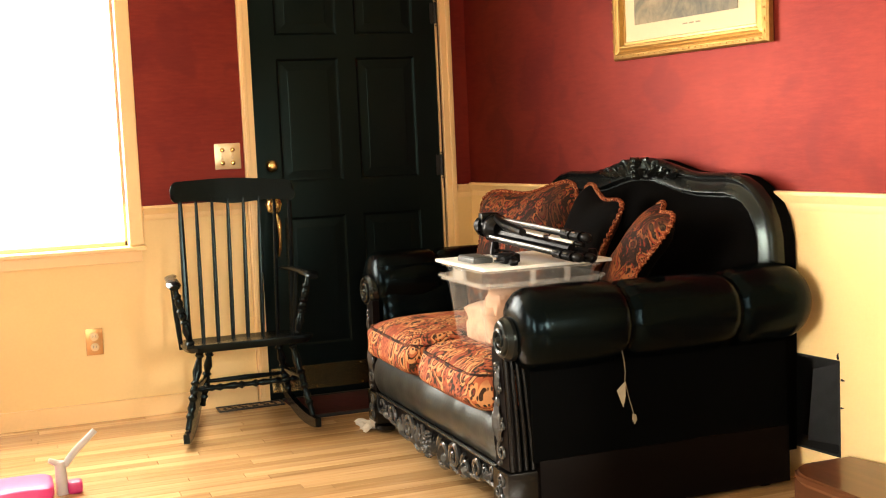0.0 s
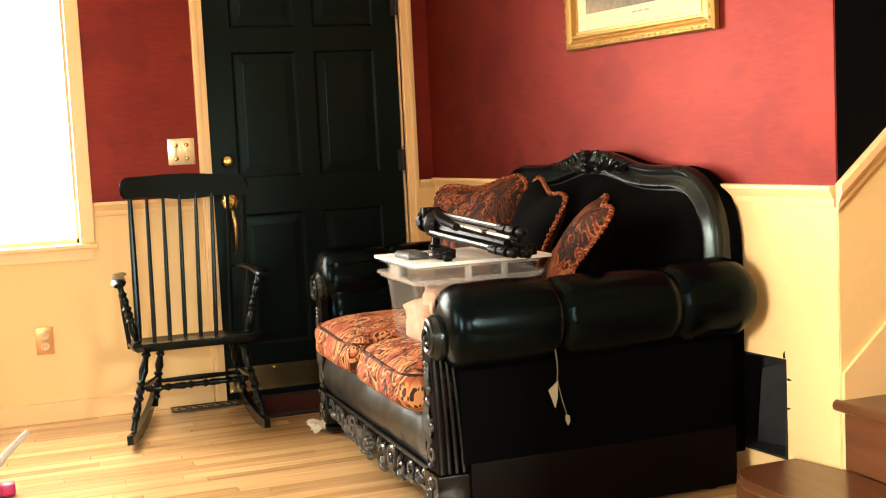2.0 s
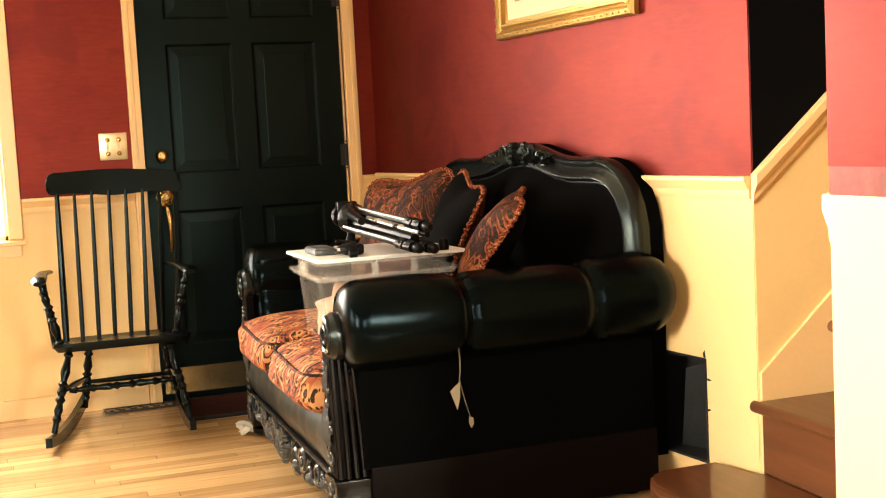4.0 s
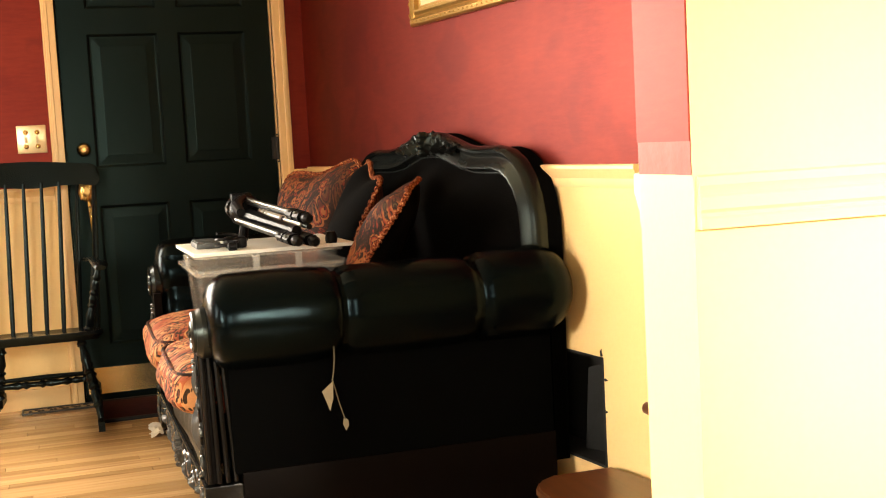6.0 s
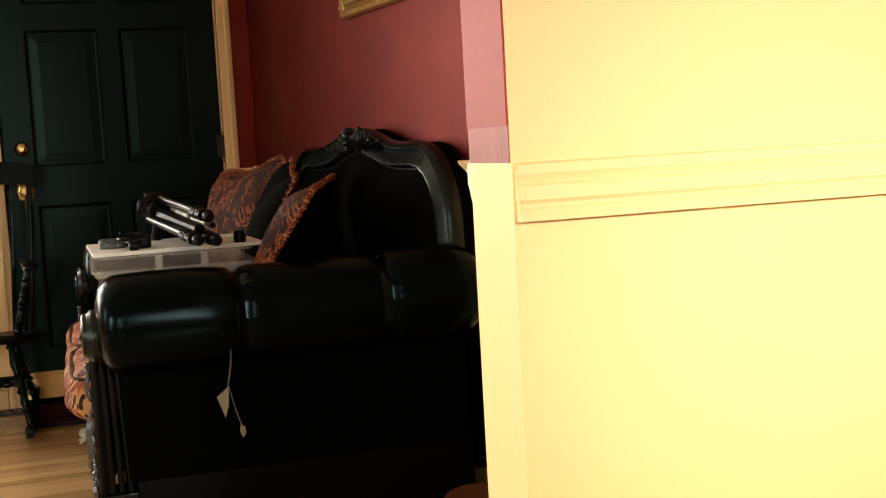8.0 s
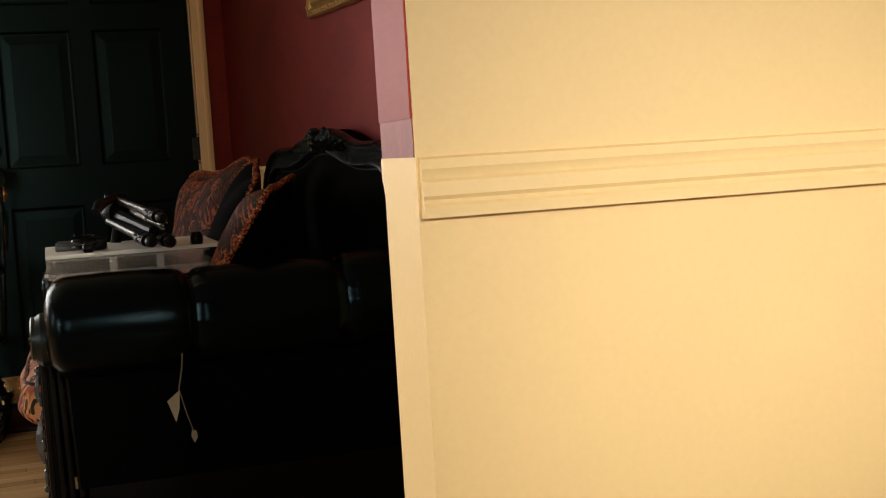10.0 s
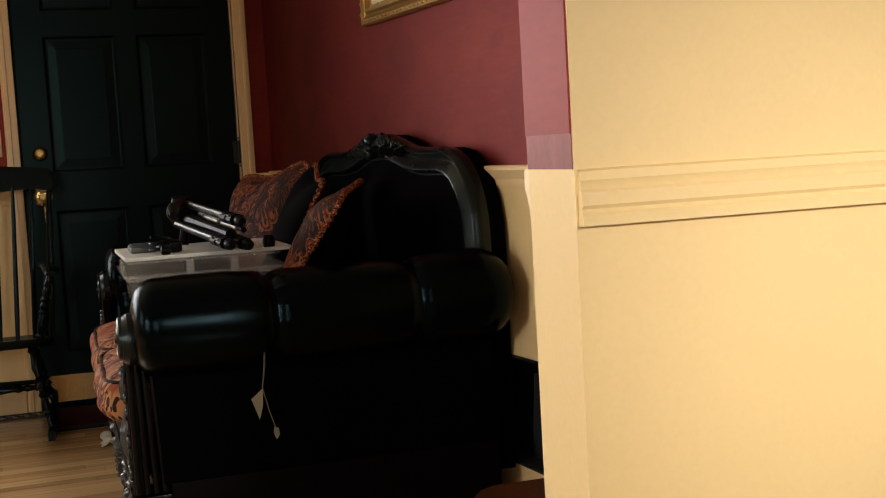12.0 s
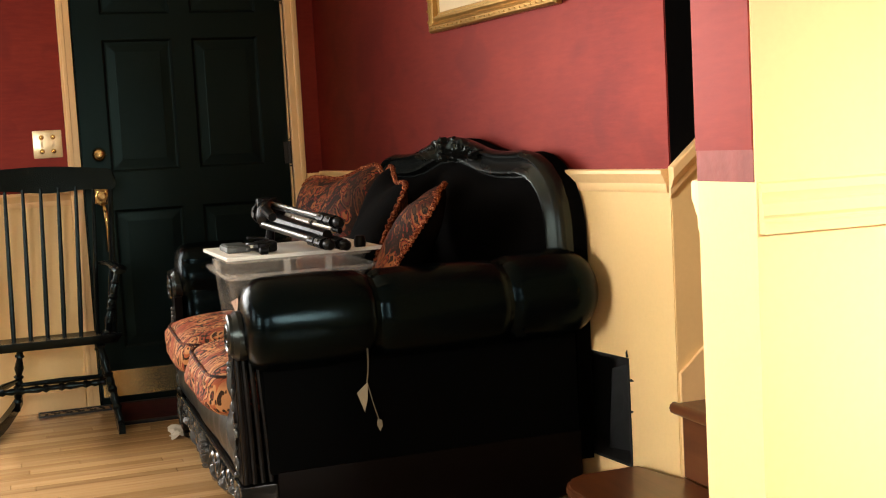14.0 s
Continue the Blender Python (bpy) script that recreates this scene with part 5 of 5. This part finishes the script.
# ---- on the walls ----
pic = thing("framed_picture", XR, 3.69, 1.426, "gilt framed landscape print with a cream mat, on the red wall", "picture")
PY0, PY1, PZ0, PZ1 = 3.3, 4.15, 1.427, 2.1
section = ((0, 0.0), (0.0, 0.018), (0.006, 0.026), (0.02, 0.03), (0.026, 0.022), (0.034, 0.018), (0.044, 0.026), (0.052, 0.028), (0.056, 0.014), (0.064, 0.014), (0.068, 0.006))
bars = []
for k, (a, b) in enumerate((((PY0, PZ0), (PY1, PZ0)), ((PY1, PZ0), (PY1, PZ1)), ((PY1, PZ1), (PY0, PZ1)), ((PY0, PZ1), (PY0, PZ0)))):
    bm = bmesh.new()
    ends = []
    for (y, z) in (a, b):
        sy, sz = (1 if y == PY0 else -1), (1 if z == PZ0 else -1)
        ends.append([bm.verts.new((XR - 0.003 - o, y + sy * w, z + sz * w)) for w, o in section])
    for i in range(len(section) - 1):
        bm.faces.new((ends[0][i], ends[0][i + 1], ends[1][i + 1], ends[1][i]))
    bar = part("frame_bar", bm, GOLD, pic, "gilt moulding", smooth=20)
    # small beads along the outer edge
    bm = bmesh.new()
    ya, za = a
    n = 26 if k % 2 == 0 else 18
    for i in range(1, n):
        y, z = ya + (b[0] - ya) * i / n, za + (b[1] - za) * i / n
        y += 0 if k % 2 == 0 else (0.011 if y == PY0 else -0.011)
        z += (0.011 if z == PZ0 else -0.011) if k % 2 == 0 else 0
        long = 0.011 if i % 3 else 0.006
        if k % 2 == 0:
            tube(bm, [(XR - 0.029, y - long, z), (XR - 0.031, y, z + 0.002), (XR - 0.029, y + long, z)], [0.001, 0.0042, 0.001], 6)
        else:
            tube(bm, [(XR - 0.029, y, z - long), (XR - 0.031, y + 0.002, z), (XR - 0.029, y, z + long)], [0.001, 0.0042, 0.001], 6)
    part("beading", bm, GOLD, bar)
bm = bmesh.new()
box(bm, XR - 0.012, XR - 0.005, PY0 + 0.05, PY1 - 0.05, PZ0 + 0.05, PZ1 - 0.05)
part("mat", bm, MATBOARD, pic, "cream mat", smooth=0)
bm = bmesh.new()
box(bm, XR - 0.0145, XR - 0.0125, PY0 + 0.155, PY1 - 0.125, PZ0 + 0.125, PZ1 - 0.12)
part("print", bm, PRINT, pic, "muted green and brown landscape print", smooth=0)
bm = bmesh.new()
for k in range(3):
    box(bm, XR - 0.0135, XR - 0.0122, 3.65 + 0.035 * k, 3.675 + 0.035 * k, PZ0 + 0.1, PZ0 + 0.105)
part("caption", bm, INK, pic, smooth=0)
bm = bmesh.new()
box(bm, XR - 0.0048, XR - 0.001, PY0 + 0.02, PY1 - 0.02, PZ0 + 0.02, PZ1 - 0.02)
part("backing", bm, IRON, pic, smooth=0)
askew(pic)

sw = thing("light_switch", 0.993, YD, 1.067, "aged brass double switch plate on the red wall", "light switch")
bm = bmesh.new()
box(bm, 0.936, 1.052, YD - 0.007, YD - 0.001, 1.066, 1.181, bevel=0.004)
plate = part("plate", bm, BRASSPALE, sw)
for x in (0.971, 1.017):
    bm = bmesh.new()
    box(bm, x - 0.006, x + 0.006, YD - 0.009, YD - 0.006, 1.11, 1.136, bevel=0.001)
    box(bm, x - 0.0042, x + 0.0042, YD - 0.02, YD - 0.008, 1.112, 1.121, bevel=0.002)
    part("toggle", bm, IVORY, sw)
    for z in (1.152, 1.094):
        bm = bmesh.new()
        tube(bm, [(x, YD - 0.006, z), (x, YD - 0.012, z), (x, YD - 0.014, z)], [0.011, 0.009, 0.003], 12)
        part("screw", bm, BRASS, sw)
out = thing("wall_outlet", 0.37, YD, 0.296, "brass wall outlet low on the cream wall", "wall outlet")
bm = bmesh.new()
box(bm, 0.333, 0.405, YD - 0.006, YD - 0.001, 0.294, 0.41, bevel=0.003)
part("plate", bm, BRASSRED, out)
for z in (0.329, 0.375):
    bm = bmesh.new()
    tube(bm, [(0.369, YD - 0.005, z), (0.369, YD - 0.010, z), (0.369, YD - 0.011, z)], [0.018, 0.018, 0.015], 18)
    soc = part("socket", bm, IVORY, out)
    bm = bmesh.new()
    for dx in (-0.006, 0.006):
        box(bm, 0.369 + dx - 0.0013, 0.369 + dx + 0.0013, YD - 0.0125, YD - 0.0105, z - 0.003, z + 0.006)
    part("slot", bm, IRON, soc)

# ---- on the floor ----
mat_thing = thing("door_mat", 1.62, 5.1, 0, "dark red and black doormat before the black door", "doormat")
bm = bmesh.new()
box(bm, 1.175, 2.05, 4.915, 5.335, 0.001, 0.011, bevel=0.004)
part("rug_body", bm, MATRED, mat_thing)
for y in (4.915, 5.31):
    bm = bmesh.new()
    box(bm, 1.17, 2.055, y, y + 0.025, 0.001, 0.0135, bevel=0.003)
    part("border", bm, NEARBLACK, mat_thing)

reg = thing("floor_register", 1.01, 5.31, 0, "tan brass floor register with scroll openings by the wall", "floor vent")
RX0, RX1, RY0, RY1 = 0.868, 1.162, 5.25, 5.345
bm = bmesh.new()
for b6 in ((RX0, RX1, RY0, RY0 + 0.009), (RX0, RX1, RY1 - 0.009, RY1), (RX0, RX0 + 0.008, RY0 + 0.009, RY1 - 0.009), (RX1 - 0.008, RX1, RY0 + 0.009, RY1 - 0.009)):
    box(bm, b6[0], b6[1], b6[2], b6[3], 0.001, 0.008)
part("frame", bm, IRON, reg, smooth=0)
bm = bmesh.new()
box(bm, RX0 + 0.005, RX1 - 0.005, RY0 + 0.005, RY1 - 0.005, 0.001, 0.003)
part("grille", bm, BROWNTAN, reg, smooth=0)
# raised near black bars carry the dark of the scroll openings
for i in range(5):
    x = RX0 + 0.05 + i * 0.0485
    bm = bmesh.new()
    pts = [(x + 0.019 * math.sin(a), (RY0 + RY1) / 2 + 0.024 * math.cos(a), 0.0035) for a in [1.7 * math.pi * k / 14 for k in range(15)]]
    tube(bm, pts, 0.0065, 6, flat=0.3)
    part("scroll_slot", bm, NEARBLACK, reg)

# crumpled paper by the sofa's foot
bm = bmesh.new()


def crumple(u, v):
    x = 1.33 + 0.1 * u
    y = 4.72 - 0.16 * v
    z = 0.002 + 0.02 * abs(noise.noise(Vector((u * 5, v * 6, 2)))) + 0.03 * max(0, 0.3 - v) * (1 - u) + 0.012 * math.sin(u * 6) ** 2
    return (x + 0.02 * noise.noise(Vector((u * 3, v * 4, 9))), y, z)


sheet(bm, crumple, 14, 18)
single("paper_scrap", bm, PAPER, "crumpled white paper scrap on the oak floor", "paper", at=(1.38, 4.64, 0), smooth=25)

# pink toy with grey uprights
toy = thing("toy_seat", 0.06, 4.3, 0, "bright pink plastic toy with pale grey forked uprights", "toy")
bm = bmesh.new()
cushion(bm, (-0.02, 4.3, 0.028), (0.29, 0.22, 0.055), 0.1, 8, 0.004, 4)
part("base", bm, PINK, toy)
bm = bmesh.new()
tube(bm, [(0.155, 4.28, 0.0), (0.152, 4.28, 0.06), (0.15, 4.28, 0.115)], [0.022, 0.02, 0.017], 12)
part("upright", bm, GREYPLASTIC2, toy)
bm = bmesh.new()
tube(bm, [(0.165, 4.28, 0.1), (0.2, 4.285, 0.14), (0.275, 4.3, 0.205)], [0.013, 0.013, 0.011], 12)
part("arm", bm, GREYPLASTIC2, toy, "pale grey fork arm")
bm = bmesh.new()
tube(bm, [(0.15, 4.28, 0.105), (0.115, 4.275, 0.125)], [0.013, 0.008], 12)
part("arm", bm, GREYPLASTIC2, toy, "pale grey fork arm")
bm = bmesh.new()
cushion(bm, (0.195, 4.28, 0.022), (0.05, 0.06, 0.044), 0.2, 6, 0.004, 6)
part("wheel_guard", bm, PINKDARK, toy)


# ---- floor strips ----
STRIP = 0.0575
rng = random.Random(7)
shared = {}
rest = []
for r in range(-28, 100):
    y0 = YD - STRIP * (r + 1)
    if y0 < -1.5:
        continue
    x = -3.05 - rng.random() * 0.8
    while x < 5.2:
        ln = rng.choice((0.45, 0.6, 0.75, 0.95, 1.2, 1.5))
        a, c = max(x, -3.05), min(x + ln, 5.2)
        x += ln
        if c - a < 0.05 or y0 + STRIP > YD + 0.03:
            continue
        near = y0 > 3.55 and c > -0.75 and a < 1.6
        if near:
            key = round(c - a, 2)
            if key not in shared:
                bm = bmesh.new()
                box(bm, 0.0004, key - 0.0004, 0.0004, STRIP - 0.0004, -0.02, 0.0)
                bmesh.ops.bevel(bm, geom=[e for e in bm.edges if e.verts[0].co.z > -0.01 and e.verts[1].co.z > -0.01], offset=0.0012, segments=1, affect="EDGES")
                shared[key] = finish("plank", bm, FLOOR, 0)
            ob = new("plank", shared[key])
            ob.location = (a, y0, 0)
            ob.parent = floor
        else:
            rest.append((a, c, y0))
bm = bmesh.new()
for a, c, y0 in rest:
    box(bm, a + 0.0004, c - 0.0004, y0 + 0.0004, y0 + STRIP - 0.0004, -0.02, 0.0)
ob = new("plank_field", finish("plank_field", bm, FLOOR, 0))
ob.parent = floor
tagged(ob, kind="stuff")
